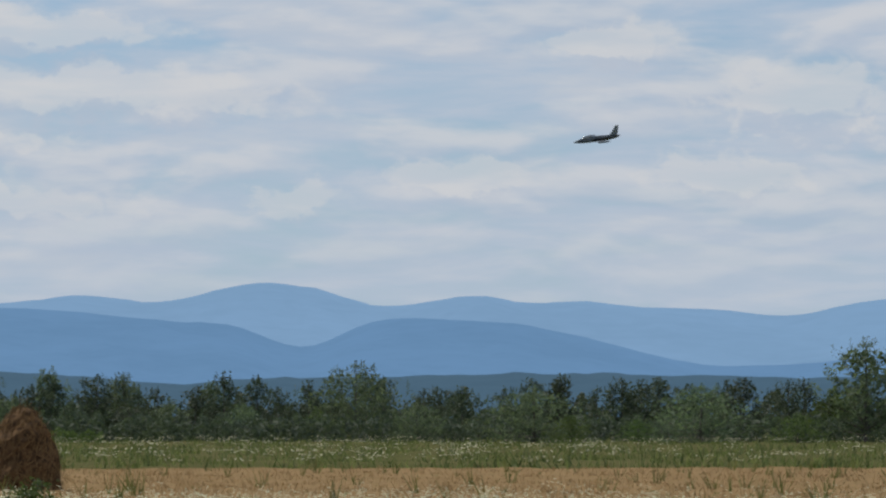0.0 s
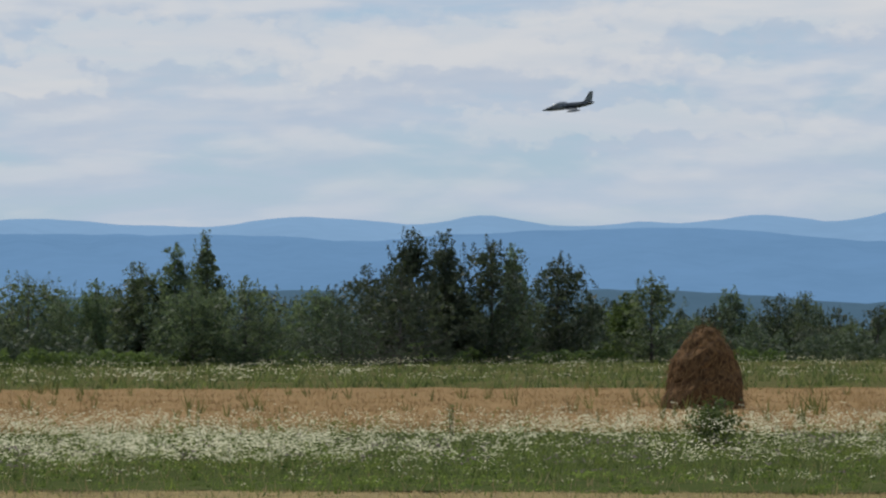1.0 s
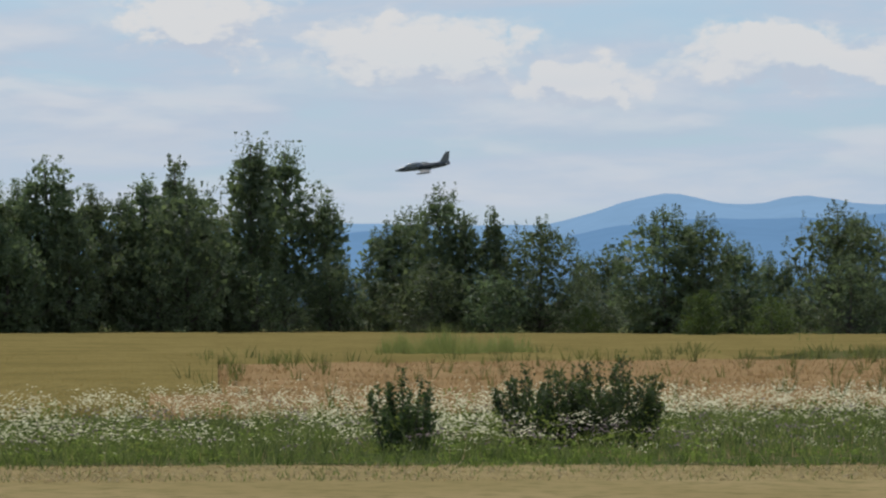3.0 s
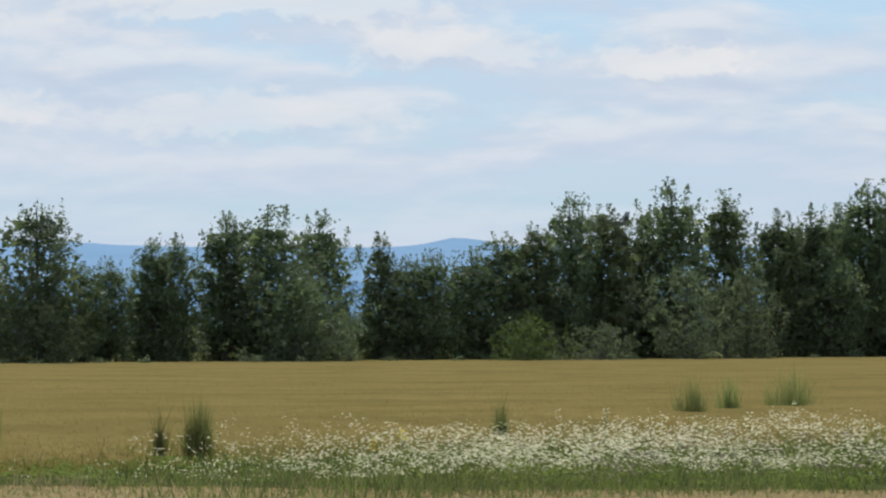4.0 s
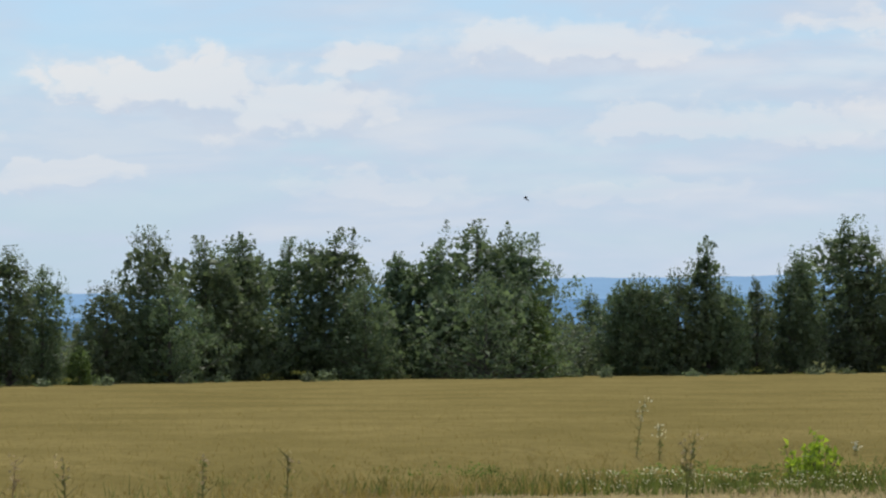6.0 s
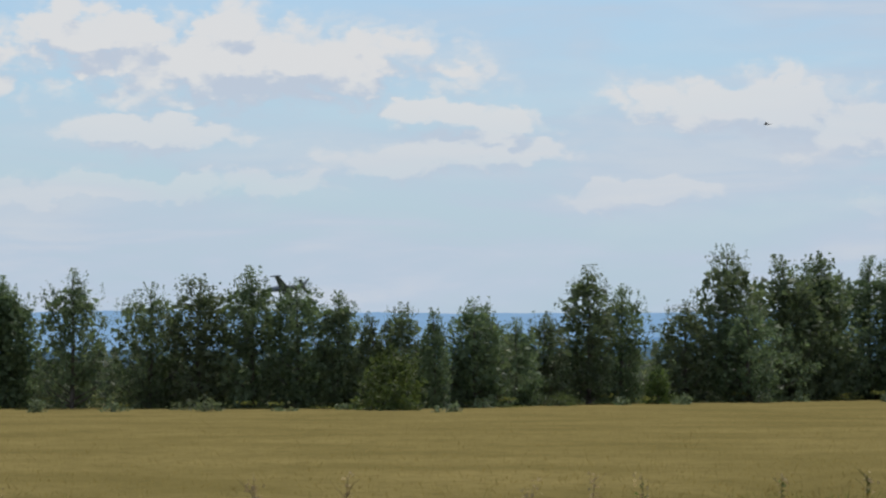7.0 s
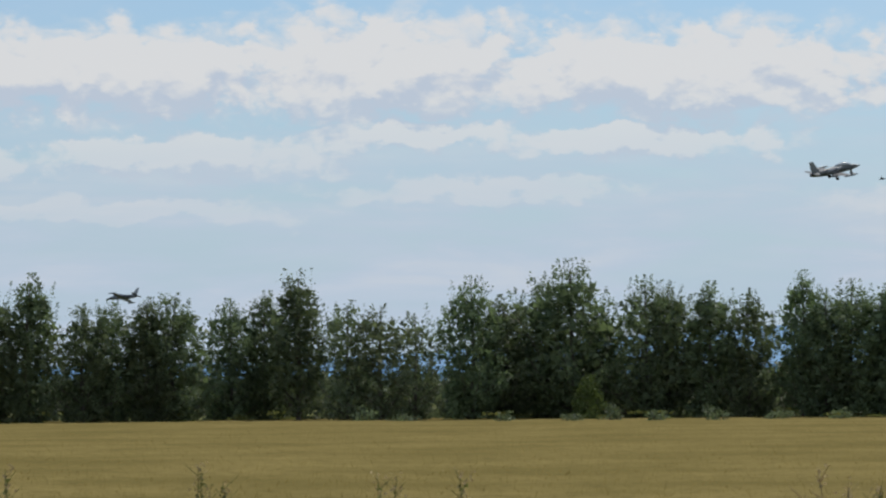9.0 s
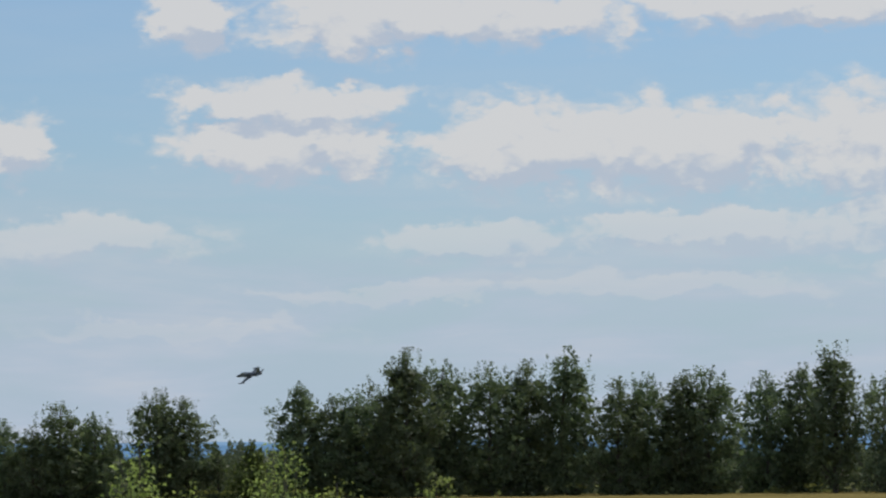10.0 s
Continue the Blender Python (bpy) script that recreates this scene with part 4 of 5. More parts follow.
def thicket(name, a0, a1, dist, top, count, size, mat, label, seed, deep=7.0):
    """Undergrowth and close-set trunks between the trees: one mass of leaf clumps."""
    rng = np.random.default_rng(seed)
    a = rng.uniform(a0, a1, count)
    d = np.array([dist(v) for v in a]) + rng.uniform(0.5, deep, count)
    tops = np.array([top(v) * (0.62 + 0.5 * noise.noise((v * 0.018, seed, 0)) + 0.35 * noise.noise((v * 0.06, seed, 5))) for v in a])
    z = np.maximum(0.1, tops) * rng.uniform(0, 1, count) ** 0.8
    pos = np.stack([-np.sin(a / UNIT) * d, np.cos(a / UNIT) * d, z], axis=1)
    ob = new(name, shards_mesh(name, leaf_quads(pos, size, rng), mat))
    return tagged(ob, label, "undergrowth", "", "stuff")


thicket("undergrowth", 3300, 11500, lambda a: TREELINE(a) + 1.5, lambda a: 7.4 if a < 7300 else 5.0, 130000, 0.26, LEAF_DARK, "dark dense undergrowth below the row of trees", 21, 10.0)
thicket("leafy_crop", 600, 2300, lambda a: TREELINE(a) - 12, lambda a: 2.6, 12000, 0.34, LEAF_BRIGHT, "row of broad-leaved green crop before the far trees", 25, 5.0)
thicket("far_thicket", -900, 3300, lambda a: TREELINE(a) + 2, lambda a: 5.0, 40000, 0.42, LEAF_DEEP, "dark scrub at the foot of the far trees", 22, 14.0)
thicket("far_wood", -1000, 2400, lambda a: 600, lambda a: 8.5, 40000, 0.75, LEAF_DEEP, "dark continuous wood behind the meadow", 23, 60.0)
thicket("back_wood", 2400, 11500, lambda a: 480, lambda a: 4.5, 34000, 0.9, LEAF_DARK, "dark far wood seen between the trees", 24, 60.0)


# ---- haystack ----
def haystack():
    base = at(743, 127)
    h, w = 3.24, 2.62
    rng = np.random.default_rng(5)
    stack = new("haystack")
    stack.location = base
    bm = bmesh.new()
    rows, sides = 26, 40
    rings = []
    for i in range(rows + 1):
        f = i / rows
        r = w / 2 * 1.08 * max(0.0, 1 - (0.985 * f) ** 2.1) ** 0.60
        ring = []
        for j in range(sides):
            t = 2 * math.pi * j / sides
            v = Vector((math.cos(t) * r, math.sin(t) * r, f * h))
            lump = 0.16 * noise.noise(v * 1.2) + 0.09 * noise.noise(v * 3.5) + 0.03 * noise.noise(v * 9)
            v += Vector((math.cos(t), math.sin(t), 0.3)) * lump
            v.x += 0.10 * f * f
            v.z = max(0.0, v.z)
            ring.append(bm.verts.new(v))
        rings.append(ring)
    for a, b in zip(rings, rings[1:]):
        for j in range(sides):
            bm.faces.new((a[j], a[(j + 1) % sides], b[(j + 1) % sides], b[j]))
    bm.faces.new(rings[0][::-1]), bm.faces.new(rings[-1])
    spots = [(v.co.copy(), v.co.xy.to_3d().normalized()) for v in bm.verts if v.co.z > 0.05]
    part("hay_body", bm, HAY, stack)
    quads = []
    for _ in range(2600):
        p, out = spots[rng.integers(len(spots))]
        p = p + Vector(rng.normal(0, 0.09, 3)) + out * rng.uniform(-0.02, 0.05)
        side = out.cross(Vector((0, 0, 1))).normalized()
        d = (Vector((0, 0, -1)) * rng.uniform(0.3, 1.0) + side * rng.normal(0, 0.5) + out * rng.uniform(0.0, 0.22)).normalized() * rng.uniform(0.12, 0.42)
        n = d.cross(out).normalized() * 0.014
        e = p + d
        e.z, p.z = max(0.01, e.z), max(0.01, p.z)
        quads.append((p - n, p + n, e + n * 0.6, e - n * 0.6))
    part("hay_cover", quads_mesh("hay_cover", np.array([[list(v) for v in q] for q in quads]), HAY_WISP), None, stack)
    tagged(stack, "tall rounded haystack of loose reddish-brown hay", "haystack")


haystack()


# ---- field-side bushes and weeds ----
def bush(name, bearing, dist, h, w, mat, label, leaves=900, leaf=0.12, stems=14, seed=1, spiky=0.6, low=0.05, category="bush", spread=1.0):
    """A bush of upright leafy stems."""
    rng = np.random.default_rng(seed)
    thing = new(name)
    thing.location = at(bearing, dist)
    if category == "grass":
        n = leaves * 4 // 5
        t, r = rng.uniform(0, 2 * math.pi, n), w / 2 * rng.uniform(0, 1, n) ** 0.85
        x, y = np.cos(t) * r, np.sin(t) * r
        top = h * (1 - 0.38 * (2 * r / w) ** 2) * (0.78 + 0.35 * np.sin(t * 3 + r * 5)) * rng.uniform(0.42, 0.95, n)
        turn = bearing / UNIT + rng.normal(0, 0.7, n)
        ux, uy = np.cos(turn) * 0.011, np.sin(turn) * 0.011
        rise = rng.uniform(0, 1, n) ** 1.5 * 0.62
        rise[: n // 5] = 0.0
        root = np.stack([x * 0.95, y * 0.95, rise * top + 0.005], axis=1)
        side = np.stack([ux, uy, np.zeros(n)], axis=1)
        tip = np.stack([x * 1.1 + rng.normal(0, 0.10, n) * top, y * 1.1 + rng.normal(0, 0.10, n) * top, top], axis=1)
        part("foliage", shards_mesh("foliage", np.stack([root - side, root + side, tip], axis=1), mat), None, thing)["kind"] = "stuff"
        return tagged(thing, label, category)
    wood = bmesh.new()
    pos = []
    for i in range(stems):
        ang = rng.uniform(0, 2 * math.pi)
        r = w / 2 * math.sqrt(rng.uniform(0, 1)) * 0.9
        top = h * (1 - 0.35 * (2 * r / w) ** 2) * rng.uniform(1 - 0.45 * spiky, 1.0)
        x, y = math.cos(ang) * r, math.sin(ang) * r
        bx, by = x * 0.6, y * 0.6
        tube(wood, [(bx, by, -0.02), ((x + bx) / 2, (y + by) / 2, top * 0.5), (x, y, top * 0.98)], [0.014, 0.010, 0.004], 4, False)
        n = leaves // stems
        f = rng.uniform(low, 1, n)
        s = spread * (0.12 + 0.18 * (1 - f)) * (w ** 0.4)
        pos.append(np.stack([bx + (x - bx) * f + rng.normal(0, 1, n) * s, by + (y - by) * f + rng.normal(0, 1, n) * s, np.maximum(0.02, f * top + rng.normal(0, 0.03, n))], axis=1))
    part("branchwork", wood, BARK, thing)
    part("leaves", shards_mesh("leaves", leaf_quads(np.concatenate(pos), leaf, rng), mat), None, thing)
    return tagged(thing, label, category)


def stalk(name, bearing, dist, h, mat, head, label, seed=1, heads=5, lean=0.10):
    """A single tall weed: a stem, side leaves and flower heads or grass plumes."""
    rng = np.random.default_rng(seed)
    thing = new(name)
    thing.location = at(bearing, dist)
    wood = bmesh.new()
    lx, ly = rng.normal(0, lean, 2) * h
    tube(wood, [(0, 0, -0.02), (lx * 0.4, ly * 0.4, h * 0.5), (lx, ly, h)], [0.012, 0.010, 0.004], 4, False)
    for i in range(heads):
        f = rng.uniform(0.55, 0.95)
        t = rng.uniform(0, 2 * math.pi)
        s = h * 0.14 * rng.uniform(0.6, 1.2)
        tube(wood, [(lx * f, ly * f, h * f), (lx * f + math.cos(t) * s, ly * f + math.sin(t) * s, h * f + s * 0.9)], [0.006, 0.003], 3, False)
    part("stem", wood, mat, thing)
    n = 44
    f = rng.uniform(0.1, 0.95, n)
    out = (0.07 - 0.055 * f)
    pos = np.stack([lx * f + rng.normal(0, 1, n) * out, ly * f + rng.normal(0, 1, n) * out, h * f], axis=1)
    part("leaves", shards_mesh("leaves", leaf_quads(pos, 0.055, rng), mat), None, thing)
    n = 26
    f = rng.uniform(0.72, 1.05, n)
    pos = np.stack([lx * f + rng.normal(0, 0.06, n), ly * f + rng.normal(0, 0.06, n), h * f], axis=1)
    part("bloom", shards_mesh("bloom", leaf_quads(pos, 0.045, rng), head), None, thing)["kind"] = "stuff"
    return tagged(thing, label, "weed")


bush("bush", 724, 94.0, 1.62, 1.30, LEAF_BRIGHT, "leafy green bush at the foot of the haystack", leaves=1900, leaf=0.085, stems=18, seed=2, spiky=1.0, spread=0.95)
bush("bush", 3732, 69.7, 1.75, 1.61, LEAF_BUSH, "dark green bush among white flowers", leaves=5000, leaf=0.06, stems=30, seed=3, spiky=1.1, spread=0.27)
bush("bush", 3493, 73.2, 1.85, 2.08, LEAF_BUSH, "wide dark green bush of upright leafy stems", leaves=7500, leaf=0.06, stems=46, seed=4, spiky=0.95, spread=0.27)
bush("bush", 3353, 73.2, 1.88, 2.53, LEAF_BUSH, "wide dark green bush of upright leafy stems", leaves=8500, leaf=0.06, stems=54, seed=5, spiky=0.95, spread=0.27)
bush("grass_tuft", 6191, 78.0, 1.85, 1.35, TUFT, "tall tuft of green field grass", leaves=3000, leaf=0.08, stems=60, seed=6, spiky=0.9, category="grass")
bush("leafy_plant", 6480, 71.5, 1.20, 1.25, LEAF_LIME, "yellow-green young leafy plant at the field edge", leaves=400, leaf=0.125, stems=14, seed=7, spiky=1.1, spread=0.42)
bush("grass_tuft", 5912, 79.0, 1.90, 0.53, TUFT, "thin tuft of green field grass", leaves=380, leaf=0.10, stems=12, seed=8, category="grass")
bush("grass_tuft", 5548, 77.8, 1.63, 0.66, WEED, "dark tuft of tall grass stems", leaves=700, leaf=0.09, stems=18, seed=9, category="grass")
bush("grass_tuft", 5613, 77.8, 1.57, 0.30, WEED, "thin tuft of tall grass stems", leaves=240, leaf=0.09, stems=8, seed=10, category="grass")
bush("grass_tuft", 4674, 100.8, 1.89, 1.09, TUFT, "tuft of tall green grass", leaves=800, leaf=0.12, stems=22, seed=11, category="grass")
bush("grass_tuft", 4609, 104.3, 1.94, 0.80, TUFT, "tuft of tall green grass", leaves=700, leaf=0.12, stems=20, seed=12, category="grass")
bush("grass_tuft", 4500, 108.1, 2.15, 1.66, TUFT, "wide tuft of tall green grass", leaves=900, leaf=0.13, stems=26, seed=13, category="grass")
bush("grass_tuft", 5010, 89.0, 1.46, 0.41, WEED, "dark tuft of tall grass", leaves=300, leaf=0.10, stems=10, seed=14, category="grass")
bush("grass_tuft", 5537, 80.1, 1.67, 0.62, WEED, "dark tuft of tall grass stems", leaves=420, leaf=0.10, stems=14, seed=15, category="grass")
bush("grass_tuft", 3740, 180.0, 1.95, 2.8, TUFT, "clump of tall green grass", leaves=1800, seed=16, category="grass")
bush("grass_tuft", 3660, 178.0, 2.30, 4.4, TUFT, "wide clump of tall green grass", leaves=3000, seed=26, category="grass")
bush("grass_tuft", 3555, 182.0, 2.00, 3.6, TUFT, "clump of tall green grass", leaves=2000, seed=17, category="grass")
bush("willow_bush", 10653, 44.0, 2.93, 0.68, LEAF_SUNNY, "tall grey-green willow bush beside the wheat", leaves=3600, leaf=0.048, stems=12, seed=18, spiky=0.9, spread=0.62)
bush("willow_bush", 10584, 44.0, 2.57, 0.54, LEAF_SUNNY, "bright green willow bush beside the wheat", leaves=3600, leaf=0.048, stems=13, seed=19, spiky=0.8, spread=0.62)
bush("willow_bush", 10712, 44.0, 2.95, 0.50, LEAF_SUNNY, "grey-green willow bush beside the wheat", leaves=4000, leaf=0.032, stems=12, seed=20)
bush("willow_bush", 10939, 40.0, 3.15, 1.05, LEAF_SUNNY, "pale green willow bush with feathery shoots", leaves=9000, leaf=0.032, stems=24, seed=21)
bush("willow_bush", 10830, 40.0, 2.86, 0.70, LEAF_SUNNY, "pale green willow bush with feathery shoots", leaves=3500, leaf=0.032, stems=14, seed=22)
bush("maple_bush", 11198, 40.0, 3.09, 0.74, LEAF_SUNNY, "bright yellow-green broad-leaved bush", leaves=6500, leaf=0.042, stems=22, seed=23)
bush("maple_bush", 11104, 40.0, 2.78, 0.49, LEAF_SUNNY, "bright yellow-green broad-leaved bush", leaves=3600, leaf=0.042, stems=14, seed=24)
tuft_rng = random.Random(8)
for i in range(52):
    edge = 4150 + 112 * i + tuft_rng.uniform(-50, 50)
    bush("edge_weed", edge, TREELINE(edge) - tuft_rng.uniform(4, 16), tuft_rng.uniform(1.05, 1.6), tuft_rng.uniform(0.8, 2.0), LEAF_PALE, "low grey-green weed tuft at the far wheat edge", leaves=420, leaf=0.13, stems=9, seed=100 + i, spread=0.8, category="weed")
stalk("cow_parsley", 6792, 76.4, 1.61, WEED, PETAL, "tall umbel weed with pale flower heads", 30)
stalk("cow_parsley", 6747, 76.4, 1.05, WEED, PETAL, "tall umbel weed with pale flower heads", 31)
stalk("yarrow", 6407, 77.5, 0.65, WEED, PETAL, "white flowering weed at the field edge", 32)
stalk("goldenrod", 5183, 74.4, 0.82, WEED, PETAL_YELLOW, "yellow flowering weed among white flowers", 33)
stalk("goldenrod", 5228, 71.6, 0.66, WEED, PETAL_YELLOW, "yellow flowering weed among white flowers", 34)
stalk("yarrow", 4824, 88.5, 0.91, WEED, PETAL, "white umbel flower above the wheat edge", 35)
stalk("grass_stalk", 9017, 44.0, 1.65, STRAW, STRAW, "tall pale dry grass stalk with a seed plume", 40)
stalk("grass_stalk", 8997, 44.0, 1.52, STRAW, STRAW, "tall pale dry grass stalk with a seed plume", 41)
stalk("grass_stalk", 9052, 44.0, 1.39, STRAW, STRAW, "tall pale dry grass stalk with a seed plume", 42)
stalk("grass_stalk", 7897, 44.0, 1.49, STRAW, STRAW, "tall pale dry grass stalk with a seed plume", 43)
stalk("grass_stalk", 8329, 44.0, 1.47, STRAW, STRAW, "tall pale dry grass stalk with a seed plume", 44)
stalk("grass_stalk", 8469, 44.0, 1.42, STRAW, STRAW, "tall pale dry grass stalk with a seed plume", 45)
stalk("grass_stalk", 8009, 44.0, 1.37, STRAW, STRAW, "tall pale dry grass stalk with a seed plume", 46)
stalk("field_weed", 10127, 46.0, 1.71, WEED, STRAW, "thin green weed standing in the wheat", 60)
stalk("field_weed", 10077, 49.0, 1.45, WEED, STRAW, "thin green weed standing in the wheat", 61)
stalk("field_weed", 9798, 52.0, 1.41, WEED, STRAW, "thin green weed standing in the wheat", 62)
stalk("field_weed", 9719, 46.0, 1.56, WEED, STRAW, "thin green weed standing in the wheat", 63)
stalk("field_weed", 9674, 49.0, 1.54, WEED, STRAW, "thin green weed standing in the wheat", 64)
stalk("field_weed", 8947, 52.0, 1.15, WEED, STRAW, "thin green weed standing in the wheat", 65)
stalk("field_weed", 10465, 46.0, 1.71, WEED, STRAW, "thin green weed standing in the wheat", 66)
stalk("field_weed", 10141, 49.0, 1.63, WEED, STRAW, "thin green weed standing in the wheat", 67)
stalk("field_weed", 9807, 52.0, 1.44, WEED, STRAW, "thin green weed standing in the wheat", 68)
stalk("field_weed", 9972, 46.0, 1.13, WEED, STRAW, "thin green weed standing in the wheat", 69)
stalk("field_weed", 9817, 49.0, 1.00, WEED, STRAW, "thin green weed standing in the wheat", 70)
stalk("field_weed", 10271, 52.0, 1.03, WEED, STRAW, "thin green weed standing in the wheat", 71)
stalk("field_weed", 7791, 46.0, 1.40, WEED, STRAW, "thin green weed standing in the wheat", 72)
stalk("field_weed", 7557, 49.0, 1.33, WEED, STRAW, "thin green weed standing in the wheat", 73)
stalk("field_weed", 7407, 52.0, 1.27, WEED, STRAW, "thin green weed standing in the wheat", 74)
stalk("field_weed", 8943, 46.0, 1.38, WEED, STRAW, "thin green weed standing in the wheat", 75)
stalk("field_weed", 6710, 49.0, 1.56, WEED, STRAW, "thin green weed standing in the wheat", 76)
stalk("field_weed", 6697, 52.0, 1.37, WEED, STRAW, "thin green weed standing in the wheat", 77)
bush("tall_weed", 3433, 107.8, 1.41, 0.43, WEED, "tall dark green weed among the flowers", leaves=170, leaf=0.05, stems=3, spread=0.30, seed=80)
bush("tall_weed", 2055, 103.5, 1.35, 0.41, WEED, "tall dark green weed among the flowers", leaves=170, leaf=0.05, stems=3, spread=0.30, seed=81)
bush("tall_weed", 1666, 79.0, 1.03, 0.32, WEED, "tall dark green weed among the flowers", leaves=170, leaf=0.05, stems=3, spread=0.30, seed=82)
bush("tall_weed", 2041, 104.5, 1.36, 0.42, WEED, "tall dark green weed among the flowers", leaves=170, leaf=0.05, stems=3, spread=0.30, seed=83)
bush("tall_weed", 2215, 100.8, 1.31, 0.40, WEED, "tall dark green weed among the flowers", leaves=170, leaf=0.05, stems=3, spread=0.30, seed=84)
bush("tall_weed", 2445, 99.1, 1.29, 0.40, WEED, "tall dark green weed among the flowers", leaves=170, leaf=0.05, stems=3, spread=0.30, seed=85)
bush("tall_weed", 1182, 98.3, 1.28, 0.39, WEED, "tall dark green weed among the flowers", leaves=170, leaf=0.05, stems=3, spread=0.30, seed=86)
bush("tall_weed", 1626, 98.1, 1.28, 0.39, WEED, "tall dark green weed among the flowers", leaves=170, leaf=0.05, stems=3, spread=0.30, seed=87)


# ---- jet trainers ----
def camo_material(name, pale, dark):
    m, k, p = material(name, 0.45)
    v = place_of(k)
    n = k.noise(v, 0.55, 1.5, 0.4)
    c = k.mix(k.ramp(n, 0.47, 0.50), (*pale, 1), (*dark, 1))
    c = k.mix(k.ramp(k.noise(v, 0.8, 1.0, 0.4), 0.56, 0.59), c, (0.075, 0.085, 0.098, 1))
    dirt = k.noise(v, 7.0, 4.0, 0.7)
    k.put(p.inputs["Base Color"], k.mix(k.ramp(dirt, 0.5, 0.9, 0.0, 0.35), c, (0.03, 0.03, 0.03, 1)))
    p.inputs["Metallic"].default_value = 0.1
    return m


CAMO = camo_material("camouflage_paint", (0.13, 0.15, 0.18), (0.040, 0.048, 0.058))
CAMO_PALE = camo_material("faded_camouflage_paint", (0.19, 0.205, 0.225), (0.060, 0.068, 0.075))
BELLY_PALE = plain_material("pale_grey_underside", (0.11, 0.115, 0.12), (0.17, 0.17, 0.17), 2.0, 0.5)
BELLY = plain_material("grey_blue_underside", (0.065, 0.075, 0.085), (0.11, 0.125, 0.135), 2.0, 0.5)
PALE_TAIL = plain_material("pale_grey_fin", (0.17, 0.19, 0.205), (0.23, 0.25, 0.26), 1.5, 0.45)
TYRE = plain_material("black_rubber", (0.012, 0.012, 0.012), (0.03, 0.03, 0.03), 9.0, 0.9)
STEEL = plain_material("undercarriage_steel", (0.25, 0.25, 0.25), (0.38, 0.38, 0.38), 9.0, 0.4, 0.7)
NOZZLE = plain_material("burnt_nozzle", (0.03, 0.028, 0.025), (0.07, 0.06, 0.05), 6.0, 0.5, 0.6)


def canopy_material():
    m, k, p = material("canopy_glass", 0.3)
    # opaque pale base colour stands in for light glinting off the glass
    k.put(p.inputs["Base Color"], (0.22, 0.25, 0.28, 1))
    p.inputs["Specular IOR Level"].default_value = 1.0
    p.inputs["Coat Weight"].default_value = 1.0
    return m


CANOPY = canopy_material()


def panel(bm, outline, thick):
    """A wing-like slab: root and tip profiles given by (x, y, z, chord); lens-shaped section."""
    rings = []
    for x, y, z, chord, t in outline:
        ring = []
        for cx, s in ((0.0, 0.0), (0.12, 0.8), (0.35, 1.0), (0.7, 0.6), (1.0, 0.05), (0.7, -0.5), (0.35, -0.8), (0.12, -0.65)):
            ring.append(Vector((x + cx * chord, y, z + s * t * chord * 0.5)))
        rings.append(ring)
    made = [[bm.verts.new(v) for v in r] for r in rings]
    for a, b in zip(made, made[1:]):
        for j in range(8):
            bm.faces.new((a[j], a[(j + 1) % 8], b[(j + 1) % 8], b[j]))
    bm.faces.new(made[0][::-1]), bm.faces.new(made[-1])
    bmesh.ops.recalc_face_normals(bm, faces=bm.faces)


def spindle(bm, rows, sides=16, squash=1.0):
    """A round body along x from (x, z, radius_y, radius_z) rows."""
    rings = []
    for x, z, ry, rz in rows:
        rings.append([bm.verts.new((x, math.cos(2 * math.pi * j / sides) * ry, z + math.sin(2 * math.pi * j / sides) * rz)) for j in range(sides)])
    for a, b in zip(rings, rings[1:]):
        for j in range(sides):
            bm.faces.new((a[j], a[(j + 1) % sides], b[(j + 1) % sides], b[j]))
    bm.faces.new(rings[0][::-1]), bm.faces.new(rings[-1])
    bmesh.ops.recalc_face_normals(bm, faces=bm.faces)


def smooth(ob):
    ob.data.shade_smooth()
    return ob


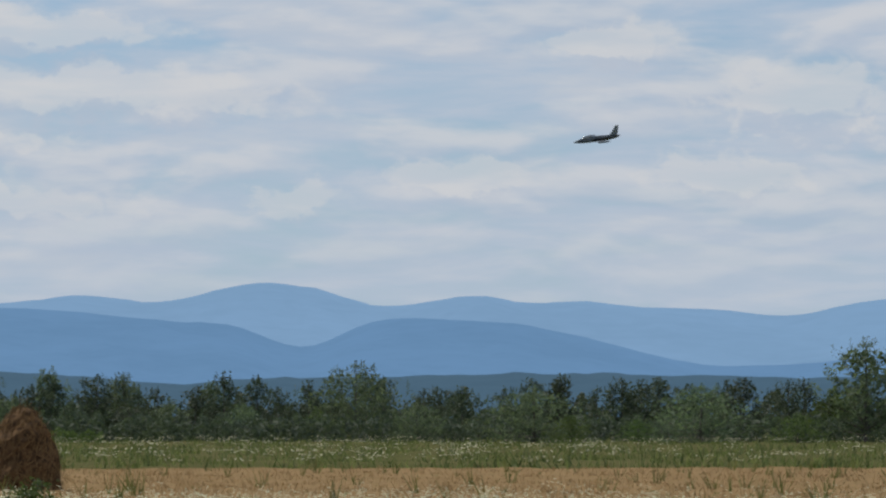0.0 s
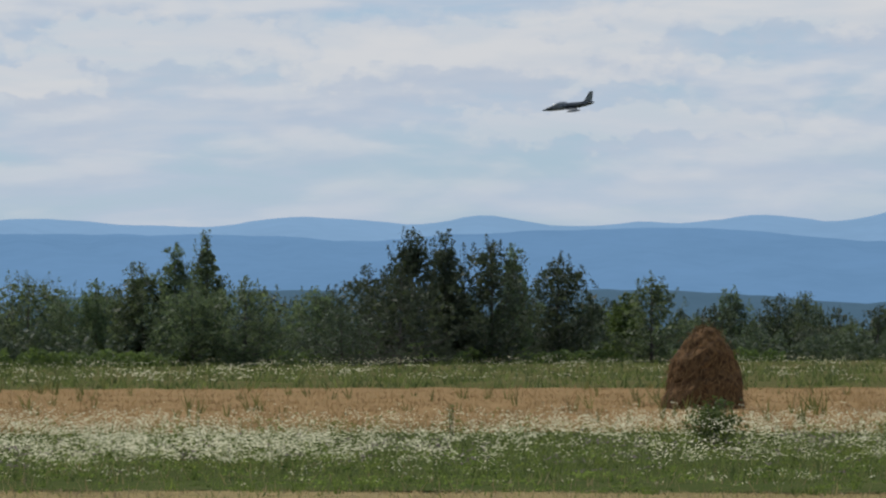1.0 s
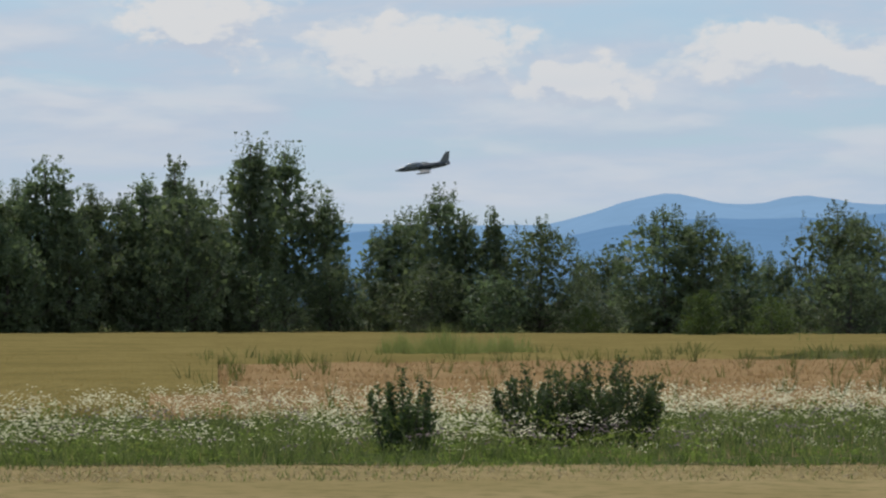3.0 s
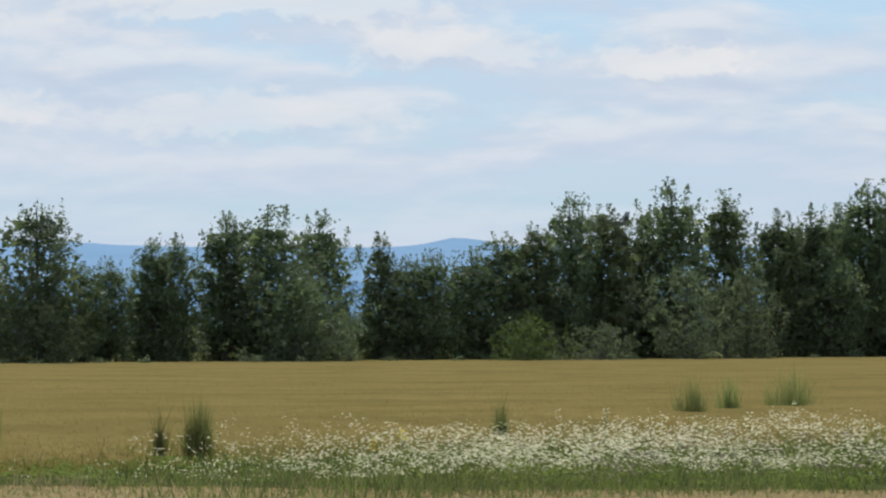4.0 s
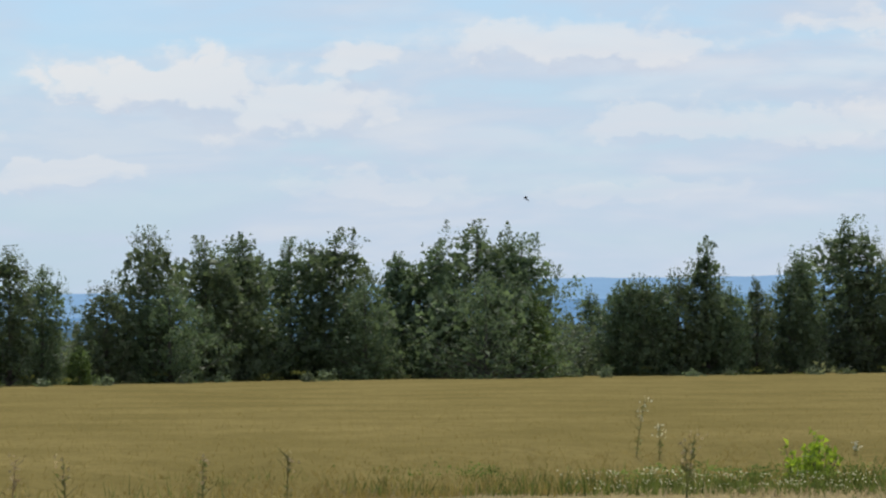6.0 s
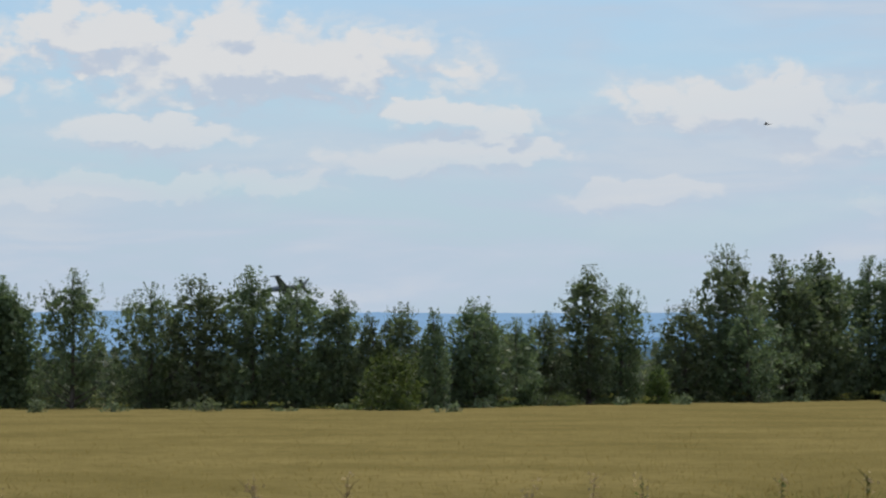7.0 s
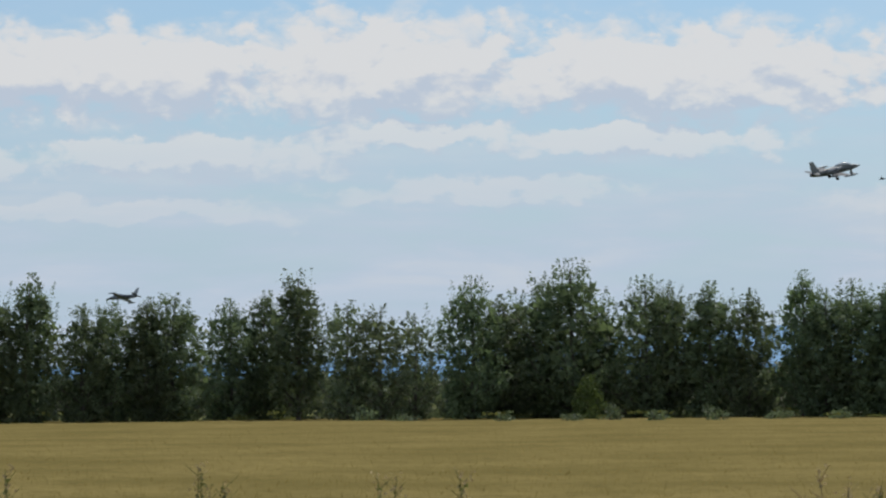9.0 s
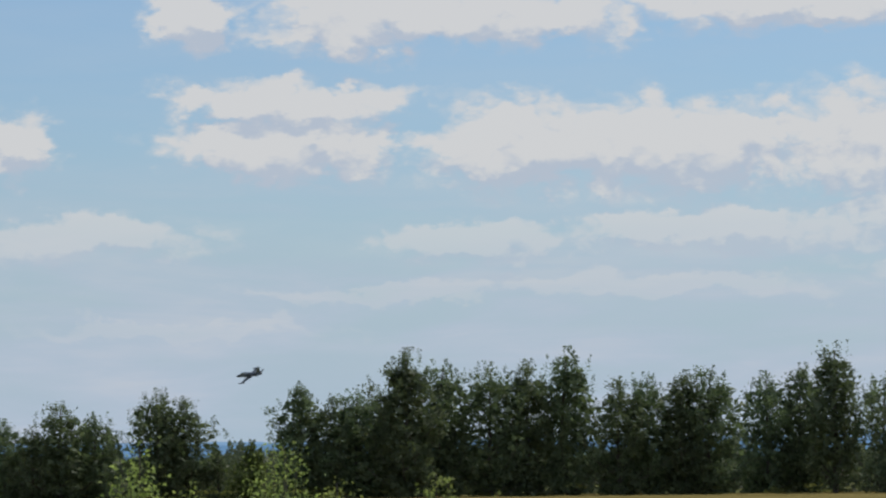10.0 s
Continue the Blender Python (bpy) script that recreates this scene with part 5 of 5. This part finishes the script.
def jet(label, gear, skin, under):
    """A two-seat jet trainer, 12.1 m long and 9.5 m across; its nose points along -x."""
    plane = new("jet_trainer")
    bm = bmesh.new()
    spindle(bm, [(-6.05, -0.12, 0.02, 0.02), (-5.6, -0.12, 0.16, 0.17), (-4.9, -0.08, 0.34, 0.36), (-4.0, -0.03, 0.46, 0.52), (-3.0, 0.02, 0.52, 0.62), (-1.8, 0.05, 0.55, 0.68), (-0.6, 0.08, 0.58, 0.70), (0.8, 0.06, 0.58, 0.66),
                 (2.2, 0.00, 0.56, 0.64), (3.6, 0.03, 0.49, 0.55), (4.7, 0.09, 0.41, 0.44), (5.15, 0.12, 0.36, 0.36)])
    body = smooth(part("fuselage", bm, skin, plane))
    bm = bmesh.new()
    spindle(bm, [(5.12, 0.12, 0.33, 0.33), (5.5, 0.13, 0.29, 0.29), (5.52, 0.13, 0.20, 0.20)])
    smooth(part("exhaust_nozzle", bm, NOZZLE, plane, "soot-dark exhaust nozzle"))
    bm = bmesh.new()
    spindle(bm, [(-3.95, 0.42, 0.10, 0.05), (-3.5, 0.55, 0.33, 0.28), (-2.9, 0.66, 0.39, 0.40), (-2.2, 0.74, 0.40, 0.44), (-1.4, 0.76, 0.38, 0.44), (-0.7, 0.72, 0.32, 0.36), (-0.05, 0.64, 0.15, 0.15)])
    smooth(part("canopy", bm, CANOPY, plane, "glass canopy over two seats, coloured pale for its glint"))
    bm = bmesh.new()
    tube(bm, [(-2.02, -0.405, 0.72), (-2.02, -0.29, 1.05), (-2.02, 0.0, 1.19), (-2.02, 0.29, 1.05), (-2.02, 0.405, 0.72)], [0.035] * 5, 5)
    part("canopy_frame", bm, skin, plane)
    for s in (-1, 1):
        bm = bmesh.new()
        panel(bm, [(-1.1, s * 0.45, -0.45, 2.75, 0.12), (-0.95, s * 1.5, -0.40, 2.35, 0.115), (-0.62, s * 4.35, -0.24, 1.25, 0.10)], 0.1)
        part("wing", bm, under, plane)
        bm = bmesh.new()
        spindle(bm, [(-1.95, -0.24, 0.02, 0.02), (-1.6, -0.24, 0.12, 0.12), (-1.1, -0.24, 0.19, 0.19), (0.2, -0.24, 0.20, 0.20), (0.9, -0.24, 0.13, 0.13), (1.35, -0.22, 0.03, 0.03)], 12)
        for v in bm.verts:
            v.co.y += s * 4.5
        smooth(part("tip_tank", bm, skin, plane))
        bm = bmesh.new()
        spindle(bm, [(-1.5, 0.28, 0.20, 0.34), (-1.2, 0.28, 0.24, 0.38), (0.0, 0.25, 0.24, 0.38), (1.4, 0.2, 0.17, 0.30), (2.6, 0.15, 0.05, 0.10)], 12)
        for v in bm.verts:
            v.co.y += s * 0.58
        intake = smooth(part("air_intake", bm, skin, plane))
        # black disc over the closed front paints the shade inside the intake
        bm = bmesh.new()
        spindle(bm, [(-1.515, 0.28, 0.17, 0.30), (-1.505, 0.28, 0.17, 0.30)], 12)
        for v in bm.verts:
            v.co.y += s * 0.58
        part("intake_mouth", bm, TYRE, intake, "black disc for the shade inside the intake mouth")
        bm = bmesh.new()
        panel(bm, [(4.15, s * 0.12, 0.42, 1.35, 0.10), (4.65, s * 2.2, 0.46, 0.70, 0.09)], 0.1)
        part("tailplane", bm, under, plane)
    bm = bmesh.new()
    panel(bm, [(2.75, 0.35, 0, 2.35, 0.09), (3.65, 0.95, 0, 1.75, 0.085), (4.85, 2.60, 0, 0.85, 0.08)], 0.1)
    for v in bm.verts:
        v.co.y, v.co.z = v.co.z, v.co.y
    bmesh.ops.recalc_face_normals(bm, faces=bm.faces)
    part("tail_fin", bm, PALE_TAIL, plane, "pale grey swept tail fin")
    # pale colour stands for the light reflected off the nose
    bm = bmesh.new()
    spindle(bm, [(-6.07, -0.12, 0.02, 0.02), (-5.6, -0.12, 0.172, 0.182), (-5.2, -0.10, 0.27, 0.285), (-4.9, -0.08, 0.350, 0.370), (-4.86, -0.08, 0.340, 0.360)])
    smooth(part("nose_cone", bm, PALE_TAIL, plane, "nose cone coloured pale grey for its reflected light"))
    if gear:
        for x, y, top, r in ((-3.9, 0.0, -0.4, 0.22), (0.35, 1.2, -0.4, 0.30), (0.35, -1.2, -0.4, 0.30)):
            bm = bmesh.new()
            tube(bm, [(x, y, top), (x - 0.05, y, -1.45 + r)], [0.08, 0.06], 7)
            leg = part("landing_leg", bm, STEEL, plane, "extended steel landing leg")
            bm = bmesh.new()
            tube(bm, [(x - 0.05, y - 0.11, -1.45 + r * 0.6), (x - 0.05, y + 0.11, -1.45 + r * 0.6)], [r, r], 16)
            part("wheel", bm, TYRE, leg, "black rubber wheel")
            bm = bmesh.new()
            bmesh.ops.create_cube(bm, size=1.0, matrix=Matrix.LocRotScale((x + 0.18, y + 0.16 * (1 if y >= 0 else -1), -0.85), Euler((0, 0.15, 0)), (0.55, 0.03, 0.55)))
            bmesh.ops.bevel(bm, geom=bm.edges, offset=0.012, segments=1, affect="EDGES")
            part("gear_door", bm, under, leg)
        for s in (-1, 1):
            bm = bmesh.new()
            panel(bm, [(1.05, s * 0.75, -0.52, 0.75, 0.08), (0.85, s * 2.6, -0.44, 0.55, 0.08)], 0.1)
            bmesh.ops.rotate(bm, verts=bm.verts, cent=(1.0, 0, -0.45), matrix=Matrix.Rotation(radians(25), 3, "Y"))
            part("flap", bm, under, plane, "lowered wing flap")
    return tagged(plane, label, "airplane", "jets")


JET = jet("dark grey-green camouflaged jet trainer flying past, wheels up", False, CAMO, BELLY)
LANDING_JET = jet("grey camouflaged jet trainer flying with wheels lowered", True, CAMO_PALE, BELLY_PALE)


def bird():
    thing = new("bird")
    bm = bmesh.new()
    spindle(bm, [(-0.11, 0, 0.005, 0.005), (-0.08, 0, 0.02, 0.02), (-0.02, 0, 0.028, 0.028), (0.06, 0, 0.018, 0.016), (0.16, 0, 0.02, 0.004)], 8)
    smooth(part("body", bm, TYRE, thing))
    for s in (-1, 1):
        bm = bmesh.new()
        panel(bm, [(-0.05, s * 0.015, 0.01, 0.07, 0.08), (-0.07, s * 0.10, 0.06, 0.055, 0.06), (-0.01, s * 0.19, 0.07, 0.015, 0.06)], 0.1)
        part("wing", bm, TYRE, thing)
    return tagged(thing, "small dark bird flying over the field", "bird")


BIRD = bird()


def flight(rows, bank, nose=0.0):
    """Poses along a path given by (seconds, bearing, elevation, distance): nose along the way, wings tilted by bank(t)."""
    ts = [r[0] for r in rows]
    pts = [at(r[1], r[3], EYE + r[2] * r[3] / UNIT) for r in rows]
    out = []
    for i, t in enumerate(ts):
        a, b = pts[max(0, i - 1)], pts[min(len(pts) - 1, i + 1)]
        way = (b - a).normalized()
        yaw = math.atan2(-way.y, -way.x)
        tilt = math.asin(max(-1, min(1, way.z)))
        tilt += radians(nose)
        m = Matrix.Translation(pts[i]) @ Matrix.Rotation(yaw, 4, "Z") @ Matrix.Rotation(tilt, 4, "Y") @ Matrix.Rotation(radians(bank(t)), 4, "X")
        out.append((t, m))
    return out


def motions():
    """The two jets and the bird."""
    walk(JET, flight([
        (0.0, -273, 499, 850), (0.5, 336, 459, 820), (1.0, 980, 414, 795), (1.5, 1646, 366, 777), (2.0, 2328, 324, 766), (2.5, 3036, 285, 760), (2.7, 3326, 271, 758),
        (3.3, 4030, 225, 755), (3.8, 4610, 195, 755), (4.4, 5300, 174, 755), (4.7, 5726, 163, 757), (5.0, 6138, 155, 760), (5.5, 6784, 148, 770), (5.9, 7240, 141, 790), (6.5, 7900, 137, 830),
        (7.2, 8640, 136, 890), (8.0, 9453, 136, 975), (8.5, 9868, 138, 1030), (8.7, 10029, 140, 1052), (9.0, 10271, 148, 1085), (9.5, 10643, 148, 1140), (10.0, 10994, 146, 1195)],
        line(0, 10, 2.0, 17, 2.7, 21, 3.6, -5, 4.2, -40, 5.0, -48, 5.9, -52, 7.0, -45, 8.0, -32, 8.7, -26, 9.2, -12, 10.0, 34), -3.5))
    walk(LANDING_JET, flight([
        (0.0, 13800, 90, 420), (4.0, 11640, 110, 490), (7.0, 10050, 202, 594), (7.6, 9730, 242, 619), (8.0, 9549, 270, 636), (8.5, 9288, 308, 657), (8.7, 9173, 329, 666), (9.0, 9013, 360, 680), (10.0, 8480, 460, 724)],
        line(0, 0, 7, -11, 10, -12), 1.5))
    walk(BIRD, flight([
        (0.0, 7300, -150, 125), (4.5, 7060, -150, 125), (5.1, 7016, -135, 125), (5.7, 6907, 132, 125), (5.8, 6915, 172, 125), (5.9, 6936, 209, 125), (6.0, 6979, 255, 125), (6.2, 7078, 318, 125), (7.3, 7783, 430, 125), (9.0, 8929, 344, 125), (10.0, 9600, 300, 125)],
        line(0, 0, 10, 0)))


motions()
